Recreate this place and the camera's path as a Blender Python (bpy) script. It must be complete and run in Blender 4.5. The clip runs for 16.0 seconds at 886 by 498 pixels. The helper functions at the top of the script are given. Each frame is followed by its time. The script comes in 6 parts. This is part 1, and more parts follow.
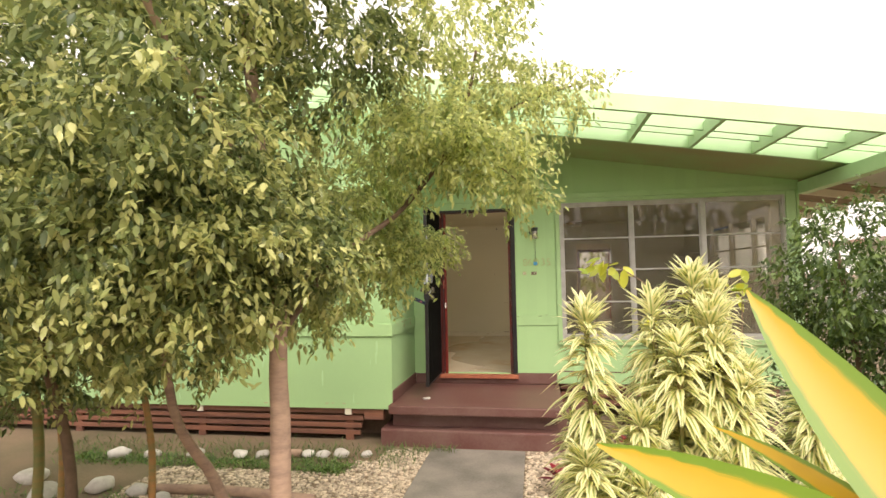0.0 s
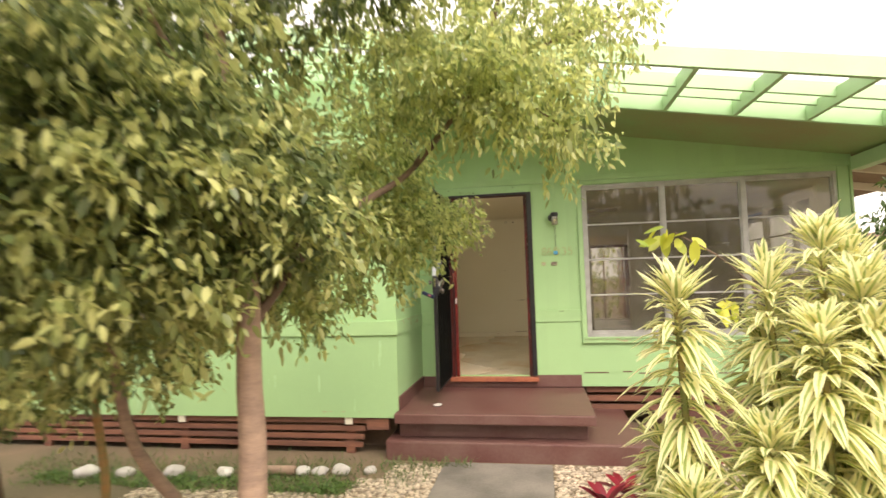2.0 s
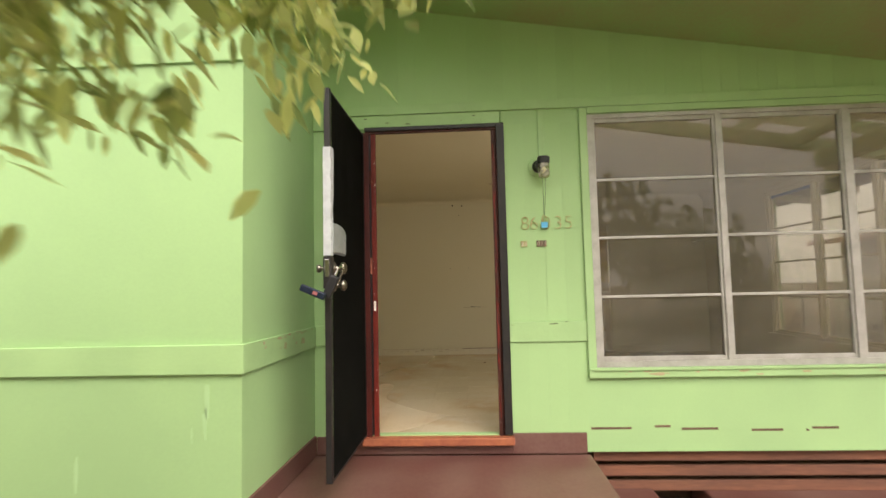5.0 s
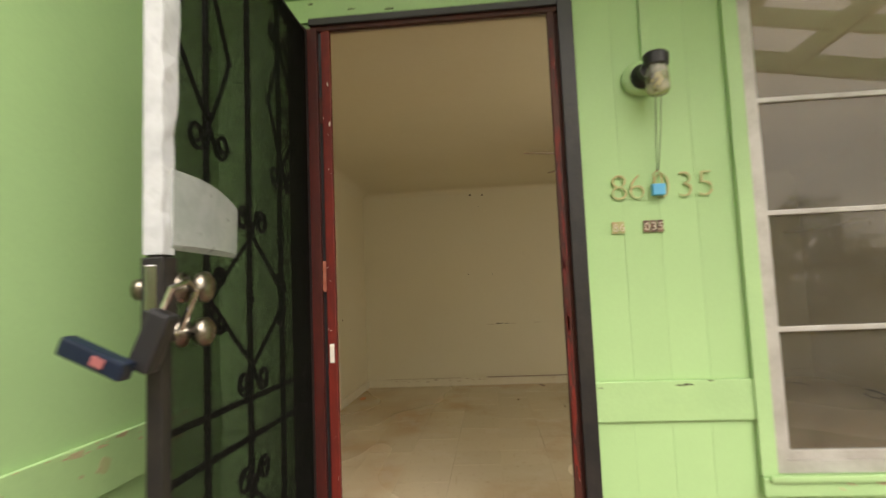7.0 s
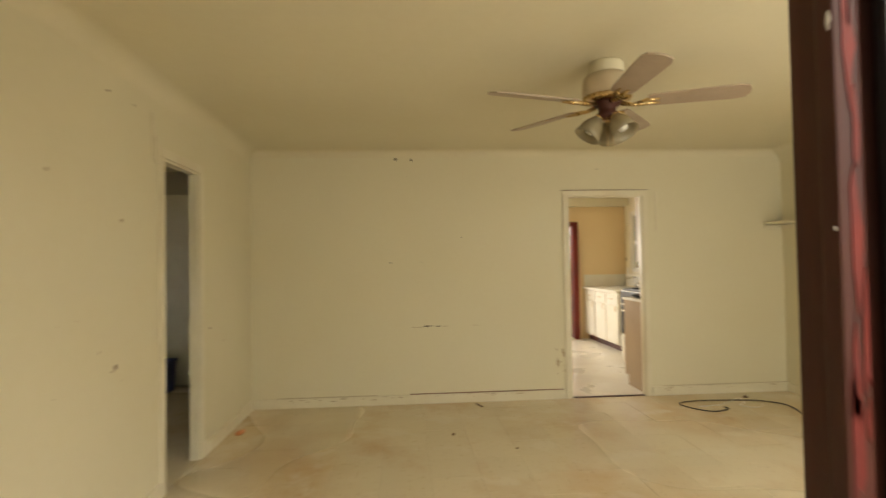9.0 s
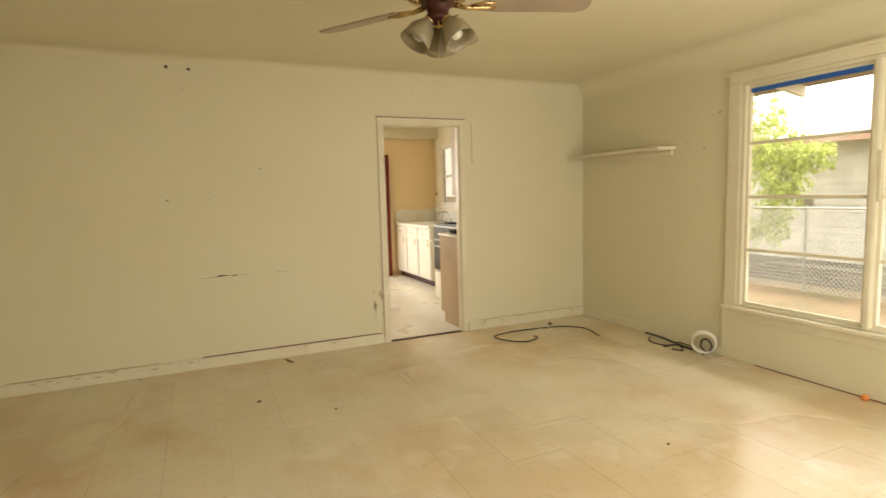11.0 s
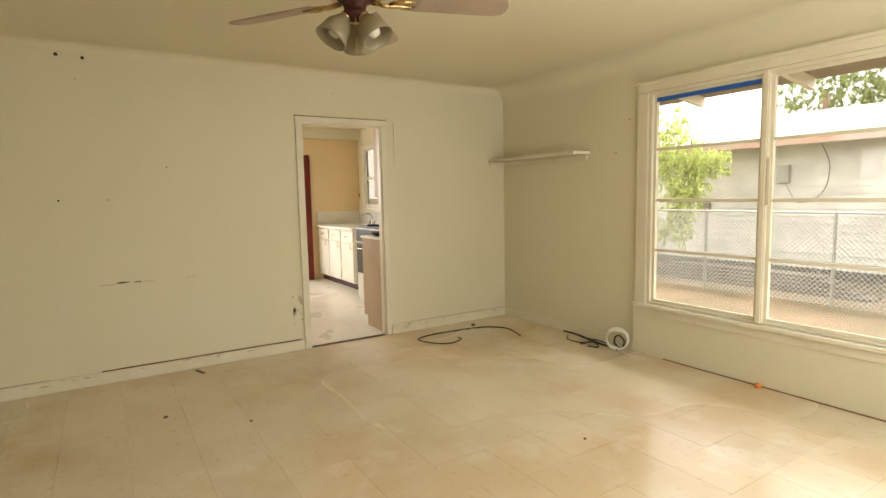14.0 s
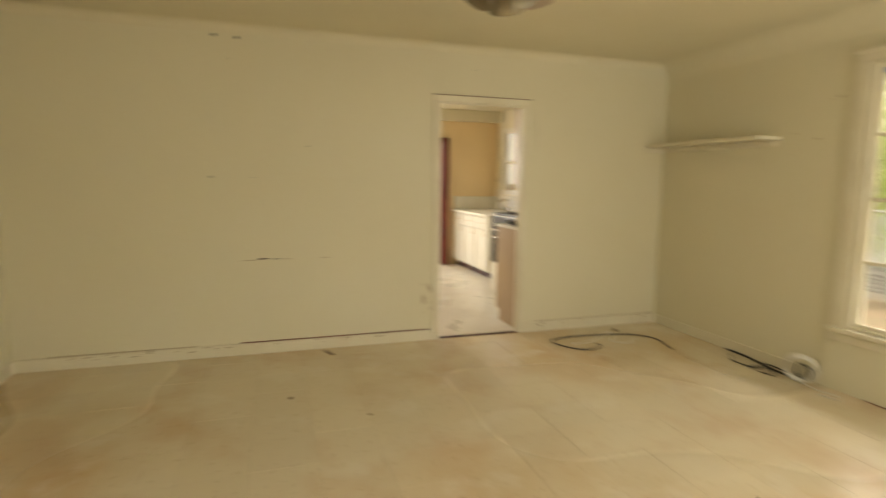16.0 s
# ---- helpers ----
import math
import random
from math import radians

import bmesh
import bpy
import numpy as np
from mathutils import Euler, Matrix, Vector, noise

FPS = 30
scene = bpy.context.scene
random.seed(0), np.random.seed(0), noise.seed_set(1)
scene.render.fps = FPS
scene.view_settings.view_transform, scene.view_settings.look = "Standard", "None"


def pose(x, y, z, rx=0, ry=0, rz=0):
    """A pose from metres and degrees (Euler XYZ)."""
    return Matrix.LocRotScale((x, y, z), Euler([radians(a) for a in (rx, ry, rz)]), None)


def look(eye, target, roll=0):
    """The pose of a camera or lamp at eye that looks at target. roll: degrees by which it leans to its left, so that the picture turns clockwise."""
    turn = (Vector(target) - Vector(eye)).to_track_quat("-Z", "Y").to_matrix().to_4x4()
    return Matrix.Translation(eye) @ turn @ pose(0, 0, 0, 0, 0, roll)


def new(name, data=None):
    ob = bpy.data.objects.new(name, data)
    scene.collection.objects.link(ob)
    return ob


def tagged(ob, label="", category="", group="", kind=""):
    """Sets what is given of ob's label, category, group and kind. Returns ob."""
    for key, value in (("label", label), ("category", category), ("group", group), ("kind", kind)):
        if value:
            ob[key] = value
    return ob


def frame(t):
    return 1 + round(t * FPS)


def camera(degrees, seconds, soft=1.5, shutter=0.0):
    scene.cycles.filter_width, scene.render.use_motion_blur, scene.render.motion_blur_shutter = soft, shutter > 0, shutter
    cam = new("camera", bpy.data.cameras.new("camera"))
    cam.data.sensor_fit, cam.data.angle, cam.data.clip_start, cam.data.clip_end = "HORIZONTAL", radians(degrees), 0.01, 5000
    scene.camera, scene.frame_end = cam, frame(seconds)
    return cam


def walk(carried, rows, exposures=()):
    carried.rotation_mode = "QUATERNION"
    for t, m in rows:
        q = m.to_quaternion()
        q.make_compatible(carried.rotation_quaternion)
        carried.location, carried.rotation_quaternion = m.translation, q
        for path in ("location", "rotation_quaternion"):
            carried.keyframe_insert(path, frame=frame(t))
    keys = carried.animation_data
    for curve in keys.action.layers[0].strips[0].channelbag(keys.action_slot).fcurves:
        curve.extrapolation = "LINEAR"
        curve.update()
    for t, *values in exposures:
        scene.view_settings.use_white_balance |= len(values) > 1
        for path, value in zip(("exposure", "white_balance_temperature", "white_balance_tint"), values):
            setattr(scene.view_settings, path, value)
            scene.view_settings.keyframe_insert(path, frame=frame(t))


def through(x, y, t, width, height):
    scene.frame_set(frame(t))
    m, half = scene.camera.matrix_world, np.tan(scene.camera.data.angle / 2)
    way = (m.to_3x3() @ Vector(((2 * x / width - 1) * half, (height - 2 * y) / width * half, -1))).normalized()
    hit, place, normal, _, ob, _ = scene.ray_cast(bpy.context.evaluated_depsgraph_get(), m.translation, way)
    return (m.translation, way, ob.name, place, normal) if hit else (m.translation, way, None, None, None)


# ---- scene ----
cam = camera(78.9, 16.0, shutter=0.6)
PATH = [
    (0, (1.173, -6.903, 1.79), (0.839, -4.934, 1.893), -1.1),
    (0.5, (1.161, -6.87, 1.796), (0.869, -4.894, 1.89), -0.9),
    (1, (1.109, -6.79, 1.785), (0.862, -4.807, 1.853), -1.7),
    (1.5, (1.05, -6.56, 1.72), (0.668, -4.601, 1.845), -2.4),
    (2, (0.956, -6.23, 1.66), (0.619, -4.262, 1.777), -1.8),
    (2.5, (0.878, -5.862, 1.61), (0.753, -3.868, 1.708), -1.9),
    (3, (0.827, -5.47, 1.56), (0.692, -3.48, 1.701), -2.3),
    (3.5, (0.761, -5.053, 1.533), (0.632, -3.06, 1.647), -1.3),
    (4, (0.734, -4.598, 1.537), (0.641, -2.603, 1.647), -1.8),
    (4.2, (0.741, -4.422, 1.524), (0.62, -2.431, 1.669), -1.6),
    (6.3, (0.625, -2.474, 1.628), (0.53, -0.48, 1.756), -0.8),
    (6.5, (0.628, -2.333, 1.649), (0.509, -0.34, 1.771), -2.0),
    (7, (0.596, -1.901, 1.612), (0.426, 0.085, 1.776), -2.4),
    (7.5, (0.559, -1.456, 1.636), (0.385, 0.529, 1.805), -0.3),
    (8, (0.479, -1.049, 1.737), (0.412, 0.947, 1.851), -2.0),
    (8.5, (0.462, -0.725, 1.735), (0.454, 1.272, 1.830), -2),
    (9, (0.475, -0.450, 1.815), (0.615, 1.545, 1.866), -1),
    (9.5, (0.492, -0.185, 1.836), (0.951, 1.762, 1.825), -3.1),
    (10, (0.553, -0.067, 1.815), (1.09, 1.857, 1.700), -1.7),
    (10.2, (0.54, -0.01, 1.815), (1.128, 1.902, 1.664), -1.6),
    (12.3, (0.567, 0.112, 1.813), (1.6, 1.812, 1.61), -1.0),
    (12.5, (0.574, 0.112, 1.808), (1.608, 1.812, 1.607), -0.9),
    (13, (0.571, 0.112, 1.808), (1.608, 1.81, 1.606), -1.0),
    (13.5, (0.58, 0.106, 1.807), (1.63, 1.796, 1.605), -1.0),
    (14, (0.58, 0.104, 1.811), (1.641, 1.788, 1.609), -1.2),
    (14.5, (0.581, 0.111, 1.811), (1.649, 1.791, 1.608), -1.1),
    (15, (0.6, 0.122, 1.795), (1.695, 1.785, 1.605), -0.9),
    (15.5, (0.649, 0.214, 1.791), (1.702, 1.895, 1.534), -1.6),
    (16, (0.728, 0.431, 1.819), (1.336, 2.32, 1.565), 0.7),
]
walk(cam, [(t, look(e, g, r)) for t, e, g, r in PATH],
     exposures=[(0, 0.61, 6400, 18), (1.5, 0.67, 6400, 17), (2.5, 0.80, 6400, 17), (4.2, 0.77, 6400, 16), (6.3, 0.72, 6500, 14), (7.5, 1.02, 6500, 15), (8.0, 1.28, 6500, 17), (8.5, 1.42, 6500, 13), (9.0, 1.68, 6500, 11),
                (9.5, 1.94, 6500, 10), (10.2, 1.94, 6500, 10), (12.5, 1.85, 6000, 13), (15.0, 1.81, 6000, 13), (15.5, 1.75, 6250, 11), (16, 1.65, 6500, 10)])

# ---- world, sun ----
world = bpy.data.worlds.new("sky")
scene.world = world
world.use_nodes = True
wn = world.node_tree
sky = wn.nodes.new("ShaderNodeTexSky")
sky.sky_type = "NISHITA"
sky.sun_disc = False
sky.sun_elevation = radians(48)
sky.sun_rotation = radians(150)
sky.air_density, sky.dust_density, sky.ozone_density = 1.0, 6.0, 0.6
veil = wn.nodes.new("ShaderNodeMix")
veil.data_type = "RGBA"
veil.inputs[0].default_value = 0.75
veil.inputs[7].default_value = (10.2, 9.32, 8.05, 1)   # even cloud
wn.links.new(sky.outputs[0], veil.inputs[6])
wn.links.new(veil.outputs[2], wn.nodes["Background"].inputs[0])
wn.nodes["Background"].inputs[1].default_value = 0.15
sun = new("sun", bpy.data.lights.new("sun", "SUN"))
sun.data.energy, sun.data.angle, sun.data.color = 2.4, radians(45), (1.0, 0.945, 0.855)
sun.matrix_world = look((0, 0, 20), (-0.5 * 8, 0.866 * 8, 20 - 8 * math.tan(radians(48))))

# the sky's light through the front windows
glow = new("window_light", bpy.data.lights.new("window_light", "AREA"))
glow.data.shape, glow.data.size, glow.data.size_y = "RECTANGLE", 2.45, 1.6
glow.data.energy, glow.data.color = 12.5, (1.0, 0.945, 0.77)
glow.matrix_world = look((2.765, 0.075, 1.84), (2.765, 2.0, 1.84))

# added fill lamp for the kitchen, beside an unseen opening in its far wall
glow2 = new("kitchen_fill_light", bpy.data.lights.new("kitchen_fill_light", "AREA"))
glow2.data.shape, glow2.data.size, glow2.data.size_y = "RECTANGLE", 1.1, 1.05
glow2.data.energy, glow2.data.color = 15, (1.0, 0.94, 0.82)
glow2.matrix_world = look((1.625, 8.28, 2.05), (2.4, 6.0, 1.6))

FL = 0.525        # floor above the ground
CEIL = 2.86
XL, XR = -0.92, 4.137   # living room
YB = 4.535
YK = 8.3          # far wall of the kitchen
rng = np.random.default_rng(4)


# ---- helpers for building ----
def link(name, bm, material, smooth=False):
    me = bpy.data.meshes.new(name)
    bmesh.ops.recalc_face_normals(bm, faces=bm.faces)
    bm.to_mesh(me)
    bm.free()
    me.materials.append(material)
    if smooth:
        for p in me.polygons:
            p.use_smooth = True
    return new(name, me)


def part(name, bm, material, parent, label="", smooth=False):
    ob = link(name, bm, material, smooth)
    ob.parent = parent
    if label:
        ob["label"] = label
    return ob


def structure(name, bm, material, label, category="wall"):
    return tagged(link(name, bm, material), label, category, kind="structure")


def thing(name, m, label, category, group=""):
    ob = new(name)
    ob.empty_display_size = 0.1
    ob.matrix_world = m
    return tagged(ob, label, category, group)


def box(bm, x0, x1, y0, y1, z0, z1, bevel=0.0):
    vs = [bm.verts.new((x, y, z)) for x in (x0, x1) for y in (y0, y1) for z in (z0, z1)]
    fs = [bm.faces.new([vs[i] for i in f]) for f in
          ((0, 1, 3, 2), (4, 6, 7, 5), (0, 4, 5, 1), (2, 3, 7, 6), (0, 2, 6, 4), (1, 5, 7, 3))]
    if bevel:
        es = list({e for f in fs for e in f.edges})
        bmesh.ops.bevel(bm, geom=es, offset=bevel, segments=2, affect="EDGES", profile=0.6)
    return vs


def boxes(*rows, bevel=0.0):
    bm = bmesh.new()
    for r in rows:
        box(bm, *r, bevel=bevel)
    return bm


def slab(bm, pts, y0, y1):
    """An upright prism: the outline pts in x and z, between y0 and y1."""
    a = [bm.verts.new((x, y0, z)) for x, z in pts]
    b = [bm.verts.new((x, y1, z)) for x, z in pts]
    bm.faces.new(a)
    bm.faces.new(b[::-1])
    for i in range(len(pts)):
        j = (i + 1) % len(pts)
        bm.faces.new((a[i], b[i], b[j], a[j]))


def tube(bm, pts, radii, sides=8, cap=True):
    """A round tube along pts; radii: one number or one for each point."""
    pts = [Vector(p) for p in pts]
    if not hasattr(radii, "__len__"):
        radii = [radii] * len(pts)
    rings, side = [], None
    for i, p in enumerate(pts):
        d = (pts[min(i + 1, len(pts) - 1)] - pts[max(i - 1, 0)]).normalized()
        if side is None:
            side = d.orthogonal().normalized()
        side = (side - d * side.dot(d)).normalized()
        up = d.cross(side)
        rings.append([bm.verts.new(p + (side * math.cos(a) + up * math.sin(a)) * radii[i])
                      for a in (2 * math.pi * k / sides for k in range(sides))])
    for r, s in zip(rings, rings[1:]):
        for k in range(sides):
            bm.faces.new((r[k], r[(k + 1) % sides], s[(k + 1) % sides], s[k]))
    if cap:
        bm.faces.new(rings[0][::-1])
        bm.faces.new(rings[-1])
    return bm


def lathe(bm, profile, m=None, sides=20):
    """Turned shape: profile of (radius, height), about z, then moved by m."""
    m = m or Matrix()
    rings = [[bm.verts.new(m @ Vector((max(r, 1e-4) * math.cos(a), max(r, 1e-4) * math.sin(a), h)))
              for a in (2 * math.pi * k / sides for k in range(sides))] for r, h in profile]
    for r, s in zip(rings, rings[1:]):
        for k in range(sides):
            bm.faces.new((r[k], r[(k + 1) % sides], s[(k + 1) % sides], s[k]))
    bm.faces.new(rings[0][::-1])
    bm.faces.new(rings[-1])
    return bm


def smooth_path(points, n=6):
    """More points along a soft curve through the given ones."""
    p = [Vector(q) for q in points]
    out = []
    for i in range(len(p) - 1):
        a, b, c, d = p[max(i - 1, 0)], p[i], p[i + 1], p[min(i + 2, len(p) - 1)]
        for k in range(n):
            t = k / n
            out.append(0.5 * (2 * b + (c - a) * t + (2 * a - 5 * b + 4 * c - d) * t * t + (3 * b - a - 3 * c + d) * t ** 3))
    return out + [p[-1]]


# ---- materials ----
def material(name, colour, rough=0.6, second=None, scale=6.0, amount=0.5, grain=60.0, bump=0.15, metal=0.0,
             stretch=(1, 1, 1), island=0.0, per_object=0.0, spec=0.5, dist=0.01, soft=0.0):
    """A painted or natural surface: two colours mixed by noise at two scales, fine relief, uneven gloss."""
    m = bpy.data.materials.new(name)
    m.use_nodes = True
    t = m.node_tree
    N, L = t.nodes.new, t.links.new
    b = t.nodes["Principled BSDF"]
    tc, mp = N("ShaderNodeTexCoord"), N("ShaderNodeMapping")
    geo = N("ShaderNodeNewGeometry")
    L(geo.outputs["Position"], mp.inputs[0])
    mp.inputs["Scale"].default_value = stretch
    n1, n2 = N("ShaderNodeTexNoise"), N("ShaderNodeTexNoise")
    n1.inputs["Scale"].default_value, n2.inputs["Scale"].default_value = scale, grain
    n1.inputs["Detail"].default_value, n2.inputs["Detail"].default_value = 6, 3
    L(mp.outputs[0], n1.inputs[0])
    L(mp.outputs[0], n2.inputs[0])
    add = N("ShaderNodeMath")
    add.operation = "MULTIPLY_ADD"
    L(n2.outputs[0], add.inputs[0])
    add.inputs[1].default_value = 0.35
    L(n1.outputs[0], add.inputs[2])
    ramp = N("ShaderNodeMapRange")
    ramp.inputs[1].default_value, ramp.inputs[2].default_value = 0.5 - soft, 0.85 + soft
    ramp.inputs[4].default_value = amount
    L(add.outputs[0], ramp.inputs[0])
    mix = N("ShaderNodeMix")
    mix.data_type = "RGBA"
    mix.inputs[6].default_value = (*colour, 1)
    mix.inputs[7].default_value = (*(second or [c * 0.75 for c in colour]), 1)
    L(ramp.outputs[0], mix.inputs[0])
    out = mix.outputs[2]
    if island or per_object:
        hsv = N("ShaderNodeHueSaturation")
        mr = N("ShaderNodeMapRange")
        k = island or per_object
        mr.inputs[3].default_value, mr.inputs[4].default_value = 1 - k, 1 + k
        if island:
            L(geo.outputs["Random Per Island"], mr.inputs[0])
        else:
            L(N("ShaderNodeObjectInfo").outputs["Random"], mr.inputs[0])
        L(mr.outputs[0], hsv.inputs["Value"])
        L(out, hsv.inputs["Color"])
        out = hsv.outputs[0]
    L(out, b.inputs["Base Color"])
    rr = N("ShaderNodeMapRange")
    rr.inputs[3].default_value, rr.inputs[4].default_value = max(rough - 0.12, 0.02), min(rough + 0.12, 1)
    L(n1.outputs[0], rr.inputs[0])
    L(rr.outputs[0], b.inputs["Roughness"])
    b.inputs["Metallic"].default_value = metal
    b.inputs["Specular IOR Level"].default_value = spec
    if bump:
        bp = N("ShaderNodeBump")
        bp.inputs["Strength"].default_value, bp.inputs["Distance"].default_value = bump, dist
        L(add.outputs[0], bp.inputs["Height"])
        L(bp.outputs[0], b.inputs["Normal"])
    return m


def leaf_material(name, dark, light, edge=None, rough=0.45, through=0.3):
    """Foliage: each leaf its own shade, light passing through, a pale margin where the leaf has one."""
    m = bpy.data.materials.new(name)
    m.use_nodes = True
    t = m.node_tree
    N, L = t.nodes.new, t.links.new
    b = t.nodes["Principled BSDF"]
    geo = N("ShaderNodeNewGeometry")
    mix = N("ShaderNodeMix")
    mix.data_type = "RGBA"
    mix.inputs[6].default_value, mix.inputs[7].default_value = (*dark, 1), (*light, 1)
    L(geo.outputs["Random Per Island"], mix.inputs[0])
    out = mix.outputs[2]
    if edge:
        uv = N("ShaderNodeUVMap")
        sep = N("ShaderNodeSeparateXYZ")
        L(uv.outputs[0], sep.inputs[0])
        ab = N("ShaderNodeMath")
        ab.operation = "ABSOLUTE"
        L(sep.outputs[0], ab.inputs[0])
        noise_t = N("ShaderNodeTexNoise")
        noise_t.inputs["Scale"].default_value = 9
        mp = N("ShaderNodeMapping")
        mp.inputs["Scale"].default_value = (6, 0.5, 1)
        L(uv.outputs[0], mp.inputs[0])
        L(mp.outputs[0], noise_t.inputs[0])
        ad = N("ShaderNodeMath")
        ad.operation = "MULTIPLY_ADD"
        L(noise_t.outputs[0], ad.inputs[0])
        ad.inputs[1].default_value = 0.35
        L(ab.outputs[0], ad.inputs[2])
        st = N("ShaderNodeMapRange")
        st.inputs[1].default_value, st.inputs[2].default_value = edge[1] + 0.1, edge[1] + 0.25
        L(ad.outputs[0], st.inputs[0])
        m2 = N("ShaderNodeMix")
        m2.data_type = "RGBA"
        m2.inputs[7].default_value = (*edge[0], 1)
        L(st.outputs[0], m2.inputs[0])
        L(out, m2.inputs[6])
        out = m2.outputs[2]
    L(out, b.inputs["Base Color"])
    b.inputs["Roughness"].default_value = rough
    tr = N("ShaderNodeBsdfTranslucent")
    L(out, tr.inputs[0])
    ms = N("ShaderNodeMixShader")
    ms.inputs[0].default_value = through
    L(b.outputs[0], ms.inputs[1])
    L(tr.outputs[0], ms.inputs[2])
    L(ms.outputs[0], t.nodes["Material Output"].inputs[0])
    return m


def clear_glass(name, tint, rough=0.0, dirt=0.06):
    """Window glass: a faint dusty film over clear, with real reflections."""
    m = bpy.data.materials.new(name)
    m.use_nodes = True
    t = m.node_tree
    N, L = t.nodes.new, t.links.new
    t.nodes.remove(t.nodes["Principled BSDF"])
    tr, gl, df = N("ShaderNodeBsdfTransparent"), N("ShaderNodeBsdfGlossy"), N("ShaderNodeBsdfDiffuse")
    tr.inputs[0].default_value = (*tint, 1)
    gl.inputs["Roughness"].default_value = rough
    lw, pw, fr = N("ShaderNodeLayerWeight"), N("ShaderNodeMath"), N("ShaderNodeMath")
    lw.inputs[0].default_value = 0.5
    pw.operation, fr.operation = "POWER", "MULTIPLY_ADD"
    pw.inputs[1].default_value = 5
    fr.inputs[1].default_value, fr.inputs[2].default_value = 0.9, 0.04
    L(lw.outputs["Facing"], pw.inputs[0])
    L(pw.outputs[0], fr.inputs[0])
    nz = N("ShaderNodeTexNoise")
    nz.inputs["Scale"].default_value = 3.0
    mr = N("ShaderNodeMapRange")
    mr.inputs[1].default_value, mr.inputs[2].default_value = 0.4, 0.8
    mr.inputs[3].default_value, mr.inputs[4].default_value = dirt * 0.4, dirt
    L(nz.outputs[0], mr.inputs[0])
    df.inputs[0].default_value = (0.7, 0.68, 0.6, 1)
    a, b = N("ShaderNodeMixShader"), N("ShaderNodeMixShader")
    L(mr.outputs[0], a.inputs[0])
    L(tr.outputs[0], a.inputs[1])
    L(df.outputs[0], a.inputs[2])
    L(fr.outputs[0], b.inputs[0])
    L(a.outputs[0], b.inputs[1])
    L(gl.outputs[0], b.inputs[2])
    L(b.outputs[0], t.nodes["Material Output"].inputs[0])
    return m


GREEN = material("green_paint", (0.385, 0.595, 0.265), 0.55, (0.345, 0.535, 0.245), 1.3, 0.9, 90, 0.12)
GREEN_TRIM = material("green_trim_paint", (0.395, 0.60, 0.27), 0.5, (0.33, 0.51, 0.23), 4, 0.7, 90, 0.15)
PALE_GREEN = material("pale_green_paint", (0.48, 0.70, 0.38), 0.55, (0.42, 0.62, 0.33), 3, 0.7, 70, 0.15)
SOFFIT = material("soffit_paint", (0.3, 0.5, 0.2), 0.7, (0.4, 0.27, 0.17), 1.1, 0.6, 40, 0.2)
MAROON = material("maroon_paint", (0.125, 0.05, 0.04), 0.5, (0.19, 0.11, 0.085), 3, 0.7, 45, 0.3)
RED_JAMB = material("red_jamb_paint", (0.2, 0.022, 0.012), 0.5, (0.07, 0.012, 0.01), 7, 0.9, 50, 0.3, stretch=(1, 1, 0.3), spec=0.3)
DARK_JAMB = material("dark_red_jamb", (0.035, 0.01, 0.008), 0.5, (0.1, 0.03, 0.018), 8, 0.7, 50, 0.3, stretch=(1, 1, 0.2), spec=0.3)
CREAM = material("cream_wall_paint", (0.74, 0.695, 0.53), 0.62, (0.7, 0.64, 0.46), 0.8, 0.6, 30, 0.08)
CEILING = material("cream_ceiling_paint", (0.745, 0.695, 0.53), 0.6, (0.7, 0.64, 0.46), 0.7, 0.7, 25, 0.1)
TRIM = material("cream_trim_paint", (0.78, 0.73, 0.58), 0.45, (0.66, 0.58, 0.42), 5, 0.5, 60, 0.12)
WHITE = material("white_enamel", (0.8, 0.78, 0.7), 0.4, (0.7, 0.66, 0.55), 6, 0.5, 60, 0.08)
WOOD = material("weathered_wood", (0.24, 0.1, 0.055), 0.75, (0.13, 0.06, 0.04), 5, 0.9, 40, 0.4, stretch=(0.3, 3, 3))
RAFTER = material("brown_eave_wood", (0.2, 0.14, 0.09), 0.75, (0.3, 0.22, 0.15), 4, 0.8, 40, 0.3)
ROOFING = material("roof_sheet", (0.5, 0.52, 0.45), 0.6, (0.35, 0.35, 0.3), 2, 0.8, 60, 0.3)
CONCRETE = material("old_concrete", (0.25, 0.22, 0.175), 0.85, (0.13, 0.115, 0.09), 2.5, 0.9, 50, 0.5)
GREY_FRAME = material("aged_aluminium", (0.5, 0.49, 0.45), 0.5, (0.36, 0.34, 0.3), 8, 0.8, 60, 0.15, metal=0.3)
IRON = material("black_iron", (0.011, 0.011, 0.012), 0.42, (0.03, 0.024, 0.02), 15, 0.6, 80, 0.2)
BLACK = material("black_plastic", (0.02, 0.02, 0.022), 0.4)
BRASS = material("worn_brass", (0.62, 0.45, 0.2), 0.28, (0.5, 0.36, 0.2), 20, 0.7, 80, 0.1, metal=1.0)
CHROME = material("chrome", (0.75, 0.74, 0.72), 0.18, (0.6, 0.58, 0.55), 20, 0.5, 80, 0.05, metal=1.0)
STEEL = material("galvanised_steel", (0.5, 0.5, 0.47), 0.45, (0.36, 0.36, 0.34), 12, 0.6, 80, 0.1, metal=0.7)
TAPE = material("grey_tape", (0.55, 0.58, 0.56), 0.4, (0.42, 0.45, 0.43), 12, 0.7, 50, 0.4)
WHITE_TAPE = material("white_tape", (0.56, 0.58, 0.6), 0.3, (0.36, 0.38, 0.4), 14, 0.6, 40, 0.5)
